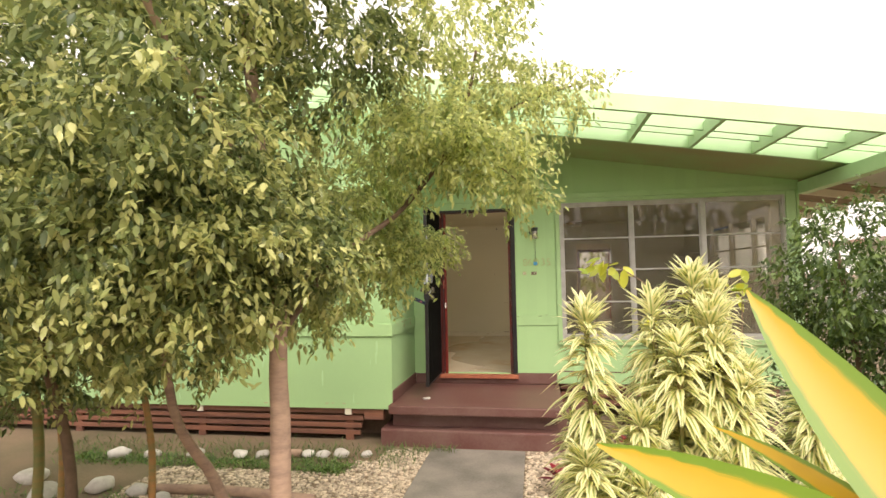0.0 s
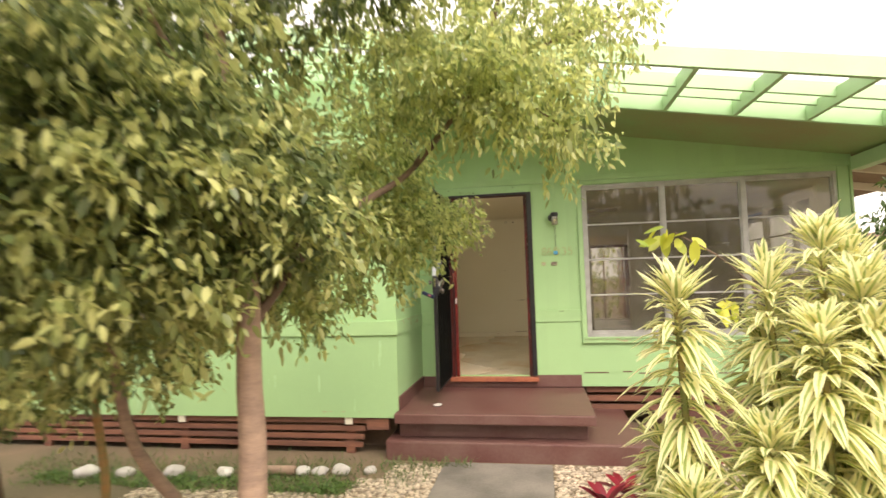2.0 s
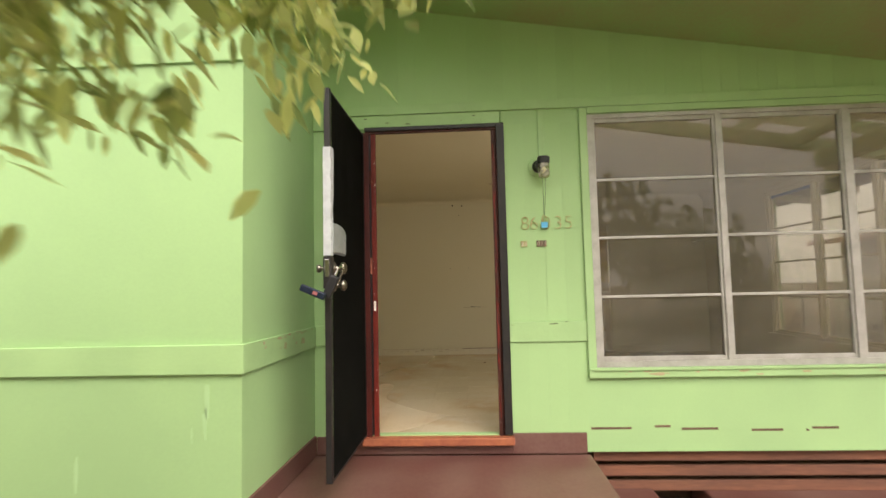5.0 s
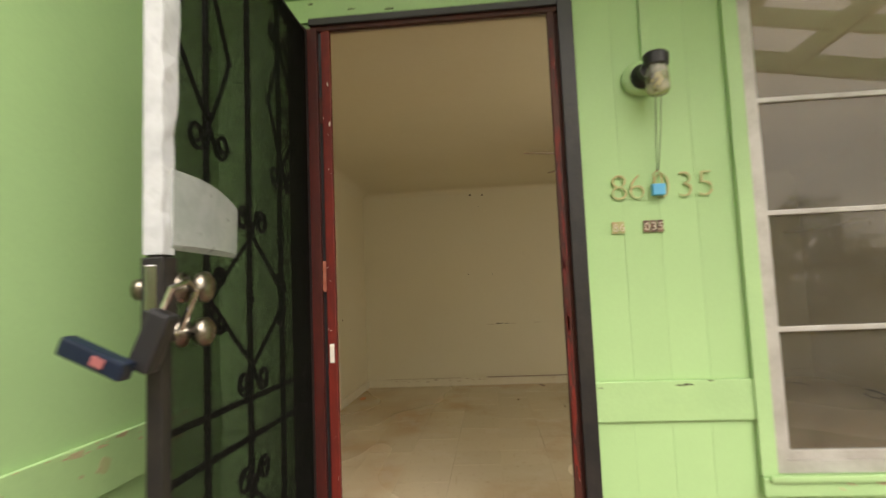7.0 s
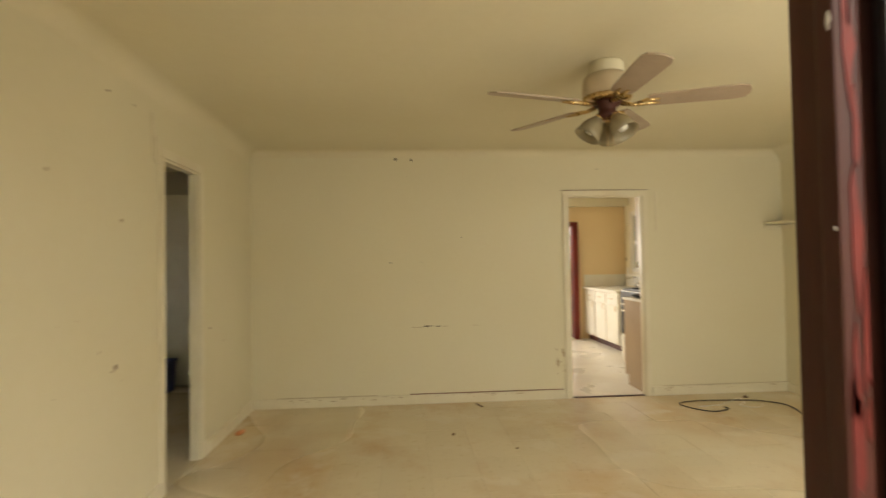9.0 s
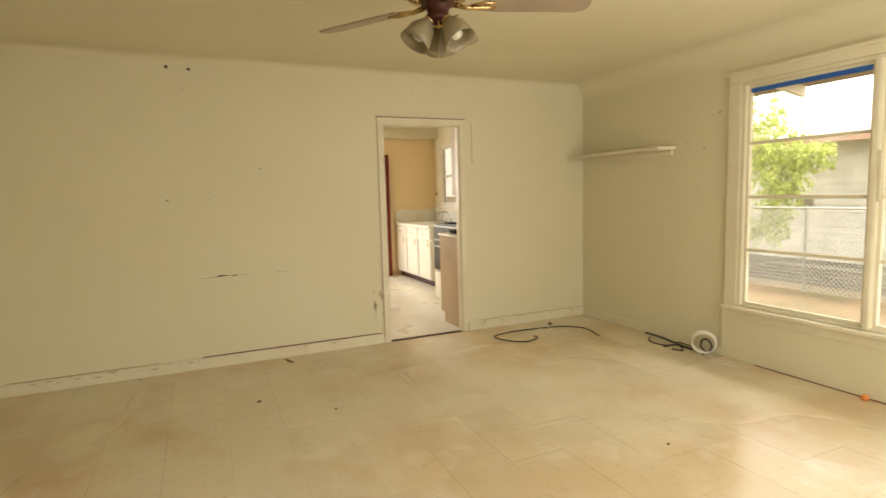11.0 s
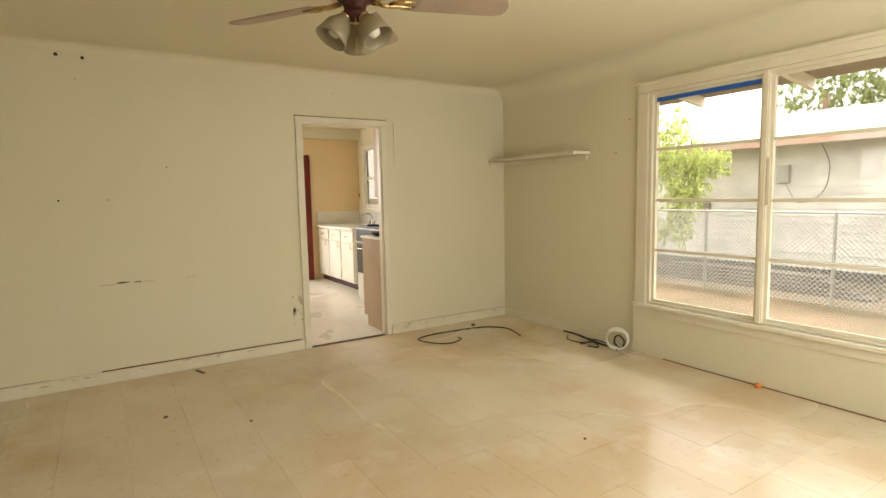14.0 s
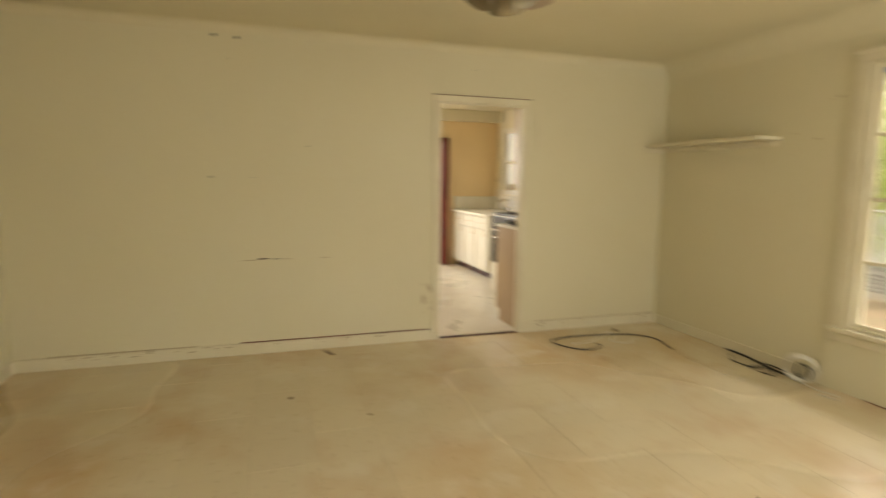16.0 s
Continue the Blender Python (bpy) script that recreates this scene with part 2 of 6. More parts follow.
EARTH = material("dry_earth", (0.22, 0.15, 0.09), 0.95, (0.12, 0.1, 0.05), 1.2, 0.9, 40, 0.6, dist=0.03)
PEBBLE = material("coral_pebbles", (0.53, 0.44, 0.31), 0.85, (0.36, 0.28, 0.19), 8, 0.8, 60, 0.3, island=0.45)
STONE = material("pale_stone", (0.62, 0.58, 0.52), 0.85, (0.4, 0.36, 0.3), 7, 0.8, 40, 0.5, per_object=0.2)
BARK = material("pale_bark", (0.4, 0.27, 0.18), 0.85, (0.25, 0.17, 0.12), 9, 0.9, 40, 0.6, stretch=(1, 1, 2.5))
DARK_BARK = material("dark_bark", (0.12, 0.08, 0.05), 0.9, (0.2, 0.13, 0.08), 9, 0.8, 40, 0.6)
GLASS = clear_glass("window_glass", (0.56, 0.545, 0.5), dirt=0.10)
CLEAR = clear_glass("clear_window_glass", (0.95, 0.95, 0.92), dirt=0.10)

def tile_material():
    """Old vinyl: pale, with broad brown wear, thin streaks and patchy wax."""
    m = bpy.data.materials.new("vinyl_tile")
    m.use_nodes = True
    t = m.node_tree
    N, L = t.nodes.new, t.links.new
    b = t.nodes["Principled BSDF"]
    geo = N("ShaderNodeNewGeometry")

    def noise_at(scale, detail, stretch=(1, 1, 1), lo=0.4, hi=0.65):
        mp, n, r = N("ShaderNodeMapping"), N("ShaderNodeTexNoise"), N("ShaderNodeMapRange")
        mp.inputs["Scale"].default_value = stretch
        n.noise_dimensions = "2D"
        n.inputs["Scale"].default_value, n.inputs["Detail"].default_value = scale, detail
        r.interpolation_type = "SMOOTHSTEP"
        r.inputs[1].default_value, r.inputs[2].default_value = lo, hi
        L(geo.outputs["Position"], mp.inputs[0])
        L(mp.outputs[0], n.inputs[0])
        L(n.outputs[0], r.inputs[0])
        return r.outputs[0]

    def blend(base, other, fac, amount):
        k, mx = N("ShaderNodeMath"), N("ShaderNodeMix")
        k.operation = "MULTIPLY"
        k.inputs[1].default_value = amount
        L(fac, k.inputs[0])
        mx.data_type = "RGBA"
        L(k.outputs[0], mx.inputs[0])
        L(base, mx.inputs[6])
        mx.inputs[7].default_value = (*other, 1)
        return mx.outputs[2]

    rgb = N("ShaderNodeRGB")
    rgb.outputs[0].default_value = (0.68, 0.595, 0.43, 1)
    c = blend(rgb.outputs[0], (0.54, 0.38, 0.2), noise_at(0.85, 5, lo=0.4, hi=0.72), 0.6)
    c = blend(c, (0.52, 0.31, 0.15), noise_at(1.9, 5, (1.25, 0.9, 1), 0.5, 0.78), 0.36)
    c = blend(c, (0.74, 0.68, 0.55), noise_at(3.1, 4, lo=0.55, hi=0.75), 0.4)
    c = blend(c, (0.36, 0.22, 0.11), noise_at(7, 6, (4.0, 0.5, 1), 0.68, 0.78), 0.16)
    c = blend(c, (0.36, 0.24, 0.13), noise_at(26, 2, lo=0.62, hi=0.8), 0.22)
    hsv, mr = N("ShaderNodeHueSaturation"), N("ShaderNodeMapRange")
    mr.inputs[3].default_value, mr.inputs[4].default_value = 0.97, 1.025
    L(N("ShaderNodeObjectInfo").outputs["Random"], mr.inputs[0])
    L(mr.outputs[0], hsv.inputs["Value"])
    L(c, hsv.inputs["Color"])
    L(hsv.outputs[0], b.inputs["Base Color"])
    rr = N("ShaderNodeMapRange")
    rr.inputs[3].default_value, rr.inputs[4].default_value = 0.2, 0.31
    L(noise_at(0.6, 1, lo=0.2, hi=0.8), rr.inputs[0])
    L(rr.outputs[0], b.inputs["Roughness"])
    return m


TILE = tile_material()
TILE_BED = material("tile_joint", (0.36, 0.25, 0.14), 0.8, (0.6, 0.5, 0.34), 2.2, 1.0, 40, 0.1)

# ---- setting: ground, path, steps ----
bm = bmesh.new()
bmesh.ops.create_grid(bm, x_segments=60, y_segments=60, size=300)
structure("ground", bm, EARTH, "dry brown earth with thin grass", "ground")
bm = boxes((0.07, 1.03, -9.5, -1.33, -0.05, 0.022), bevel=0.012)
structure("pavement", bm, CONCRETE, "grey weathered concrete path to the steps", "path")

porch = thing("porch_steps", Matrix(), "dark maroon painted concrete porch with a lower step", "steps")
part("lower_step", boxes((-0.50, 1.84, -1.26, 0.14, -0.05, 0.18), bevel=0.02), MAROON, porch)
part("riser", boxes((-0.40, 1.36, -1.10, -0.02, 0.18, 0.335), bevel=0.004), MAROON, porch)
part("top_slab", boxes((-0.41, 1.43, -1.27, -0.012, 0.335, 0.43), bevel=0.014), MAROON, porch)
side = thing("concrete_slab", Matrix(), "low maroon painted concrete slab under the windows", "slab")
part("slab_body", boxes((2.17, 4.9, -1.0, 0.3, -0.05, 0.165), bevel=0.016), MAROON, side)

# ---- setting: house shell ----
def roof_z(x):
    return 3.537 - 0.161 * x if x > -1.3 else 3.537 + 0.2093 + 0.161 * (x + 1.3)


def wall_cut(axis, at, thick, a0, a1, z0, z1, holes):
    """An upright wall along x or y from a0 to a1 with holes (a0, a1, z0, z1) right through it."""
    bm = bmesh.new()
    cuts = sorted({a0, a1, *[h[0] for h in holes], *[h[1] for h in holes]})
    for p, q in zip(cuts, cuts[1:]):
        spans = [(z0, z1)]
        for h in holes:
            if h[0] <= p + 1e-6 and h[1] >= q - 1e-6:
                spans = [s for lo, hi in spans for s in ((lo, min(hi, h[2])), (max(lo, h[3]), hi)) if s[1] - s[0] > 1e-4]
        for lo, hi in spans:
            if axis == "x":
                box(bm, p, q, at, at + thick, lo, hi)
            else:
                box(bm, at, at + thick, p, q, lo, hi)
    bmesh.ops.remove_doubles(bm, verts=bm.verts, dist=1e-5)
    return bm


# front wall with door and window openings, and its sloping gable
DOOR = (-0.03, 0.90, 0.56, 2.64)
WIN = (1.495, 4.10, 0.98, 2.685)
bm = wall_cut("x", 0.0, 0.05, -0.80, 4.22, 0.44, 2.74, [DOOR, WIN])
slab(bm, [(-0.80, 2.74), (4.22, 2.74), (4.22, roof_z(4.22)), (-0.80, roof_z(-0.8))], 0.0, 0.05)
wall_front = structure("wall_front", bm, GREEN, "bright green painted board front wall")
bm = wall_cut("x", 0.05, 0.015, XL, XR, FL, CEIL, [(DOOR[0] - 0.02, DOOR[1] + 0.02, FL - 0.1, 2.62), WIN])
structure("wall_front_lining", bm, CREAM, "cream painted inner face of the front wall")
# bump-out on the west side
# opening hidden by the trees, placed only to pass daylight on to the hall
bm = wall_cut("x", -1.15, 0.06, -7.0, -0.395, 0.36, 2.74, [(-3.95, -3.05, 1.3, 2.5)])
slab(bm, [(-7.0, 2.74), (-0.395, 2.74), (-0.395, roof_z(-0.395)), (-1.3, roof_z(-1.3)), (-7.0, roof_z(-7.0))], -1.15, -1.09)
structure("wall_west_front", bm, GREEN, "bright green painted wall of the projecting room")
bm = boxes((-0.455, -0.395, -1.09, 0.0, 0.36, roof_z(-0.395) - 0.01))
structure("wall_west_side", bm, GREEN, "bright green painted side wall beside the door")
# living room
LD = (2.755, 3.30, FL, 2.45)
bm = wall_cut("y", XL - 0.06, 0.06, 0.05, YB + 0.06, FL, CEIL, [LD])
structure("wall_west", bm, CREAM, "cream painted living room wall with marks and stains")
KD = (2.012, 2.733, FL, 2.425)
bm = wall_cut("x", YB, 0.06, XL, XR, FL, CEIL, [KD])
structure("wall_back", bm, CREAM, "cream painted living room wall with small holes and a crack")
RW = (0.60, 2.765, 0.935, 2.54)
KW = (6.60, 8.06, 1.585, 2.59)
bm = wall_cut("y", XR, 0.06, 0.05, YK + 0.06, 0.44, 2.89, [RW, KW])
structure("wall_east", bm, CREAM, "cream painted wall with a wide window")
bm = wall_cut("y", XR + 0.06, 0.023, 0.05, YK + 0.06, 0.44, 2.84, [RW, KW])
structure("wall_east_outside", bm, GREEN, "green painted outer face of the side wall")
bm = boxes((-4.0, -0.5, -1.08, 0.049, FL - 0.04, FL - 0.006), (XL - 3.1, XR, 0.05, YB + 0.06, FL - 0.04, FL - 0.006), (-4.0, XR, YB + 0.06, YK + 0.06, FL - 0.04, FL - 0.006))
floor = structure("floor", bm, TILE_BED, "worn cream vinyl tile floor", "floor")
bm = boxes((XL - 3.1, XR + 0.06, 0.051, YK + 0.06, CEIL, CEIL + 0.03))


def cove(bm, ends, inward, r=0.15, n=9):
    """A rounded plaster join between wall and ceiling, from one end to the other."""
    inward = Vector((*inward, 0))
    arc = [(r * (1 - math.cos(a)), -r * (1 - math.sin(a))) for a in (k / n * math.pi / 2 for k in range(n + 1))]
    rows = [[bm.verts.new(Vector((*e, CEIL)) + inward * (d + 0.0008) + Vector((0, 0, h - 0.0008))) for d, h in arc] for e in ends]
    for i in range(n):
        f = bm.faces.new((rows[0][i], rows[0][i + 1], rows[1][i + 1], rows[1][i]))
        f.smooth = True


cove(bm, ((XL, YB), (XR, YB)), (0, -1), 0.065)
cove(bm, ((XR, YB), (XR, 0.065)), (-1, 0), 0.15)
cove(bm, ((XL, 0.065), (XL, YB)), (1, 0), 0.1)
structure("ceiling", bm, CEILING, "cream painted flat ceiling", "ceiling")
# kitchen and the room to the west
BD = (2.34, 3.24, FL, 2.43)
# second opening is added out of view, to let daylight into the kitchen
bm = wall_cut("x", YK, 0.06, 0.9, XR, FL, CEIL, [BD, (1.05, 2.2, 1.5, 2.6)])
PEACH = material("peach_wall_paint", (0.84, 0.67, 0.4), 0.6, (0.78, 0.6, 0.34), 1.0, 0.6, 30, 0.08)
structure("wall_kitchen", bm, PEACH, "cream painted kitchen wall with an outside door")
bm = boxes((0.9, 0.96, YB + 0.06, YK, FL, CEIL))
structure("wall_kitchen_west", bm, PEACH, "cream painted kitchen wall")
# plain grey, darker than the cream and peach rooms
HALL_GREY = material("hall_grey", (0.42, 0.4, 0.36), 0.6, (0.34, 0.32, 0.28), 1, 0.6, 30, 0.08)
# unseen opening added in this wall so that sky light enters the hall
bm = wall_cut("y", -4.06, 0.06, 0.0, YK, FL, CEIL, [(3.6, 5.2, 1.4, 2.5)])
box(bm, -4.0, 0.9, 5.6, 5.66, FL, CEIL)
structure("wall_hall", bm, HALL_GREY, "plain grey walls of the hall")

# roof, soffit, fascia boards and the open trellis eave
def roof_prism(x0, x1, y0, y1, lo, hi, bm):
    slab(bm, [(x0, roof_z(x0) + lo), (x1, roof_z(x1) + lo), (x1, roof_z(x1) + hi), (x0, roof_z(x0) + hi)], y0, y1)


bm = bmesh.new()
roof_prism(-1.3, 5.45, -0.955, 9.6, 0.012, 0.1, bm)
roof_prism(-8.0, -1.3, -0.955, 9.6, 0.012, 0.1, bm)
roof = structure("roof", bm, ROOFING, "low-pitched sheet roof", "roof")
bm = bmesh.new()
roof_prism(-1.3, 4.6, -0.96, 0.0, -0.006, 0.01, bm)
roof_prism(-8.0, -1.3, -0.96, -1.15 + 0.2, -0.006, 0.01, bm)
structure("soffit", bm, SOFFIT, "faded green boarded eave with bare brown patches", "soffit")
trellis = thing("eave_trellis", Matrix(), "pale green open timber trellis along the roof edge", "trellis")
for name, y, lo, hi, th in (("inner_fascia", -1.0, -0.005, 0.135, 0.04), ("inner_purlin", -1.2, 0.075, 0.165, 0.035), ("middle_purlin", -1.5, 0.05, 0.165, 0.035), ("outer_fascia", -2.05, 0.0, 0.15, 0.045)):
    bm = bmesh.new()
    roof_prism(-1.3, 5.3, y, y + th, lo, hi, bm)
    roof_prism(-8.0, -1.3, y, y + th, lo, hi, bm)
    part(name, bm, PALE_GREEN, trellis)
for k in range(-9, 6):
    x = 2.205 + 0.604 * k
    if -7.8 < x < 5.2:
        bm = bmesh.new()
        slab(bm, [(x - 0.02, roof_z(x)), (x + 0.02, roof_z(x)), (x + 0.02, roof_z(x) + 0.13), (x - 0.02, roof_z(x) + 0.13)], -2.005, -1.001)
        part("rafter", bm, PALE_GREEN, trellis)
# side eave rafters and carrying beam over the east wall
eave = thing("side_eave", Matrix(), "brown eave boards on pale rafters along the side wall", "eave")
bm = bmesh.new()
slab(bm, [(4.27, roof_z(4.27)), (5.45, roof_z(5.45)), (5.45, roof_z(5.45) + 0.01), (4.27, roof_z(4.27) + 0.01)], 0.0, 6.3)
part("eave_sheathing", bm, RAFTER, eave)
# these boards get a pale colour in place of light on the brown ones
bm = bmesh.new()
slab(bm, [(4.27, roof_z(4.27)), (5.45, roof_z(5.45)), (5.45, roof_z(5.45) + 0.01), (4.27, roof_z(4.27) + 0.01)], 6.301, 9.5)
part("eave_sheathing", bm, TRIM, eave, "eave over the kitchen window, coloured pale to look lit")
for k in range(10):
    y = 0.35 + 0.93 * k
    bm = bmesh.new()
    slab(bm, [(4.27, roof_z(4.27) - 0.09), (5.43, roof_z(5.43) - 0.09), (5.43, roof_z(5.43) - 0.002), (4.27, roof_z(4.27) - 0.002)], y, y + 0.045)
    part("rafter", bm, TRIM, eave)
part("eave_beam", boxes((4.24, 4.36, -2.0, 0.0, 2.68, 2.82), bevel=0.005), PALE_GREEN, eave)
part("eave_post", boxes((4.26, 4.35, -1.9, -1.81, 0.0, 2.68), bevel=0.005), PALE_GREEN, eave)

# trim boards of the front wall
def trim(name, rows, material=GREEN_TRIM, bevel=0.003, label="green painted trim board"):
    return [tagged(link(name, boxes(r, bevel=bevel), material), label, "trim", kind="structure") for r in rows]


P = -0.014
trim("trim_front", [(-0.394, 4.22, P - 0.006, -0.001, 2.735, 2.80), (-0.394, 0.905, P, -0.001, 2.64, 2.73), (0.905, 1.445, P, -0.001, 1.157, 1.29),
                    (0.91, 0.925, P, -0.001, 0.56, 1.15), (0.912, 0.937, P, -0.001, 1.295, 2.73), (1.44, 1.492, P - 0.01, -0.001, 0.978, 2.73),
                    (1.494, 4.1, P - 0.008, -0.001, 2.688, 2.732), (1.44, 4.2, P - 0.02, -0.001, 0.918, 0.976), (4.105, 4.215, P, -0.001, 0.98, 2.73),
                    (-0.378, -0.06, P, -0.001, 1.157, 1.29), (4.222, 4.25, P, 0.06, 0.44, 2.85)])
trim("trim_west", [(-7.0, -0.381, -1.168, -1.151, 1.15, 1.287), (-0.394, -0.381, -1.15, -0.016, 1.15, 1.287), (-7.0, -0.381, -1.165, -1.151, 2.66, 2.76)])
trim("base_board", [(-0.394, -0.378, -1.14, -0.019, 0.435, 0.56), (-0.378, -0.05, -0.018, -0.001, 0.435, 0.55), (0.93, 1.41, -0.018, -0.001, 0.435, 0.565)], MAROON, label="maroon painted base board over the porch")
# skirting slats under the house
skirt = thing("skirting_slats", Matrix(), "weathered brown timber slats under the house floor", "slats")
for k in range(4):
    part("slat", boxes((-7.0, -0.72 - 0.02 * k, -1.12 + 0.01 * k, -1.09 + 0.01 * k, 0.30 - 0.08 * k, 0.352 - 0.08 * k), bevel=0.004), WOOD, skirt)
for x in (-6.0, -4.4, -2.75, -0.95):
    part("upright", boxes((x, x + 0.09, -1.085, -1.05, 0.0, 0.36), bevel=0.003), WOOD, skirt)
    part("packing_block", boxes((x + 0.01, x + 0.085, -1.14, -1.125, 0.29, 0.358), bevel=0.004), TRIM, skirt, "pale packing block")
part("floor_beam", boxes((-0.72, -0.5, -1.13, -1.06, 0.24, 0.35), bevel=0.004), WOOD, skirt)
skirt2 = thing("skirting_slats", Matrix(), "dark timber slats and props under the windows", "slats")
for k in range(3):
    part("slat", boxes((1.46, 3.75, 0.05 + 0.012 * k, 0.08 + 0.012 * k, 0.365 - 0.1 * k, 0.43 - 0.1 * k), bevel=0.004), WOOD, skirt2)
for x, z in ((3.85, 0.44), (4.15, 0.44)):
    part("post", boxes((x, x + 0.08, 0.0, 0.08, 0.0, z), bevel=0.004), WOOD, skirt2)
bm = bmesh.new()
slab(bm, [(3.55, 0.42), (3.62, 0.44), (4.22, 0.12), (4.18, 0.06)], 0.0, 0.04)
part("brace", bm, TRIM, skirt2, "pale diagonal brace")
# sheets behind the slats, their dark colour standing in for under-floor shade
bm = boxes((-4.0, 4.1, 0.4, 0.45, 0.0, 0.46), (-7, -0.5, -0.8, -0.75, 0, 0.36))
structure("foundation", bm, DARK_BARK, "dark sheets standing in for shade under the house", "foundation")
bm = boxes((-7.0, -0.42, -1.08, 0.4, 0.42, 0.46), (-0.42, 4.2, 0.05, 0.4, 0.445, 0.474))
structure("floor_underside", bm, WOOD, "timber underside of the house floor", "floor")

# ---- windows ----
def glazed_sash(parent, axis, at, a0, a1, z0, z1, rows, rail, stile, mat_frame, mat_glass, depth=0.03, bar=0.009):
    """A sash in a wall along x or y: stiles, rails and bars, and one pane between each pair of bars."""
    def put(name, p, q, lo, hi, d0, d1, m):
        r = (p, q, at + d0, at + d1, lo, hi) if axis == "x" else (at + d0, at + d1, p, q, lo, hi)
        ob = part(name, boxes(r, bevel=0.003 if name != "pane" else 0), m, parent)
        return ob
    put("stile", a0, a0 + stile, z0, z1, 0, depth, mat_frame)
    put("stile", a1 - stile, a1, z0, z1, 0, depth, mat_frame)
    put("bottom_rail", a0 + stile, a1 - stile, z0, z0 + rail, 0.001, depth - 0.001, mat_frame)
    put("top_rail", a0 + stile, a1 - stile, z1 - rail, z1, 0.001, depth - 0.001, mat_frame)
    zs = [z0 + rail + (z1 - z0 - 2 * rail) * k / rows for k in range(rows + 1)]
    for z in zs[1:-1]:
        put("glazing_bar", a0 + stile, a1 - stile, z - bar, z + bar, 0.004, depth - 0.006, mat_frame)
    for k in range(rows):
        lo, hi = zs[k] + (bar if k else 0), zs[k + 1] - (bar if k < rows - 1 else 0)
        g = put("pane", a0 + stile, a1 - stile, lo, hi, depth * 0.5, depth * 0.5 + 0.004, mat_glass)
        g.visible_shadow = False


SASHES = ((1.53, 2.345), (2.375, 3.16), (3.205, 4.065))
win = tagged(thing("window_front", Matrix(), "three wide sashes of four panes in grey frames", "window"), kind="structure")
part("window_frame", wall_cut("x", -0.006, 0.056, WIN[0] + 0.002, WIN[1] - 0.002, WIN[2] + 0.002, WIN[3] - 0.002,
     [(a, b, 1.022, 2.655) for a, b in SASHES]), GREY_FRAME, win)
for a0, a1 in SASHES:
    glazed_sash(win, "x", 0.006, a0, a1, 1.022, 2.655, 4, 0.028, 0.018, GREY_FRAME, GLASS)
part("window_sill", boxes((1.46, 4.12, -0.045, -0.036, 0.965, 0.985), bevel=0.003), GREEN_TRIM, win)

win = tagged(thing("window_east", Matrix(), "wide cream timber window of four-pane sashes", "window"), kind="structure")
ys = [(1.935, 2.735), (1.10, 1.895), (0.63, 1.06)]
part("window_frame", wall_cut("y", XR - 0.02, 0.07, RW[0] + 0.002, RW[1] - 0.002, RW[2] + 0.002, RW[3] - 0.002,
     [(a, b, 0.95, 2.515) for a, b in ys]), TRIM, win)
for a0, a1 in ys:
    glazed_sash(win, "y", XR + 0.004, a0, a1, 0.95, 2.515, 4, 0.022, 0.022, TRIM, CLEAR, bar=0.011)
part("casing", boxes((XR - 0.03, XR - 0.001, 2.767, 2.862, 0.90, 2.538), bevel=0.004), TRIM, win)
part("casing", boxes((XR - 0.03, XR - 0.001, 0.49, 2.862, 2.54, 2.612), bevel=0.004), TRIM, win)
part("casing", boxes((XR - 0.03, XR - 0.001, 0.49, 0.598, 0.90, 2.538), bevel=0.004), TRIM, win)
part("head_bead", boxes((XR - 0.05, XR - 0.031, 0.48, 2.872, 2.597, 2.618), bevel=0.004), TRIM, win)
part("sash_track", boxes((XR - 0.03, XR - 0.021, 1.90, 1.93, 0.94, 2.535), bevel=0.003), TRIM, win)
part("window_sill", boxes((XR - 0.06, XR - 0.001, 0.47, 2.872, 0.905, 0.933), bevel=0.006), TRIM, win)
part("apron", boxes((XR - 0.035, XR - 0.001, 0.47, 2.872, 0.845, 0.904), bevel=0.004), TRIM, win)
part("masking_tape", boxes((XR + 0.0015, XR + 0.0035, 1.957, 2.712, 2.462, 2.493)), material("blue_tape", (0.02, 0.12, 0.5), 0.6), win, "blue masking tape")
part("sash_lift", boxes((XR - 0.028, XR - 0.0215, 1.872, 1.892, 1.70, 2.0), bevel=0.002), TRIM, win)
trim("wall_panel", [(XR - 0.022, XR - 0.001, 0.07, 2.885, FL + 0.001, 0.843)], CREAM, label="cream panel below the window")

win = tagged(thing("window_kitchen", Matrix(), "white kitchen window over the sink", "window"), kind="structure")
part("window_frame", wall_cut("y", XR - 0.02, 0.07, KW[0] + 0.002, KW[1] - 0.002, KW[2] + 0.002, KW[3] - 0.002,
     [(6.65, 7.3, 1.62, 2.55), (7.36, 8.01, 1.62, 2.55)]), WHITE, win)
for a0, a1 in ((6.65, 7.3), (7.36, 8.01)):
    glazed_sash(win, "y", XR + 0.004, a0, a1, 1.62, 2.55, 2, 0.035, 0.03, WHITE, GLASS, bar=0.02)
part("window_sill", boxes((XR - 0.09, XR - 0.001, 6.5, 8.12, 1.553, 1.583), bevel=0.005), WHITE, win)
part("casing", boxes((XR - 0.02, XR - 0.0205 + 0.0195, 8.062, 8.13, 1.585, 2.62), bevel=0.003), TRIM, win)

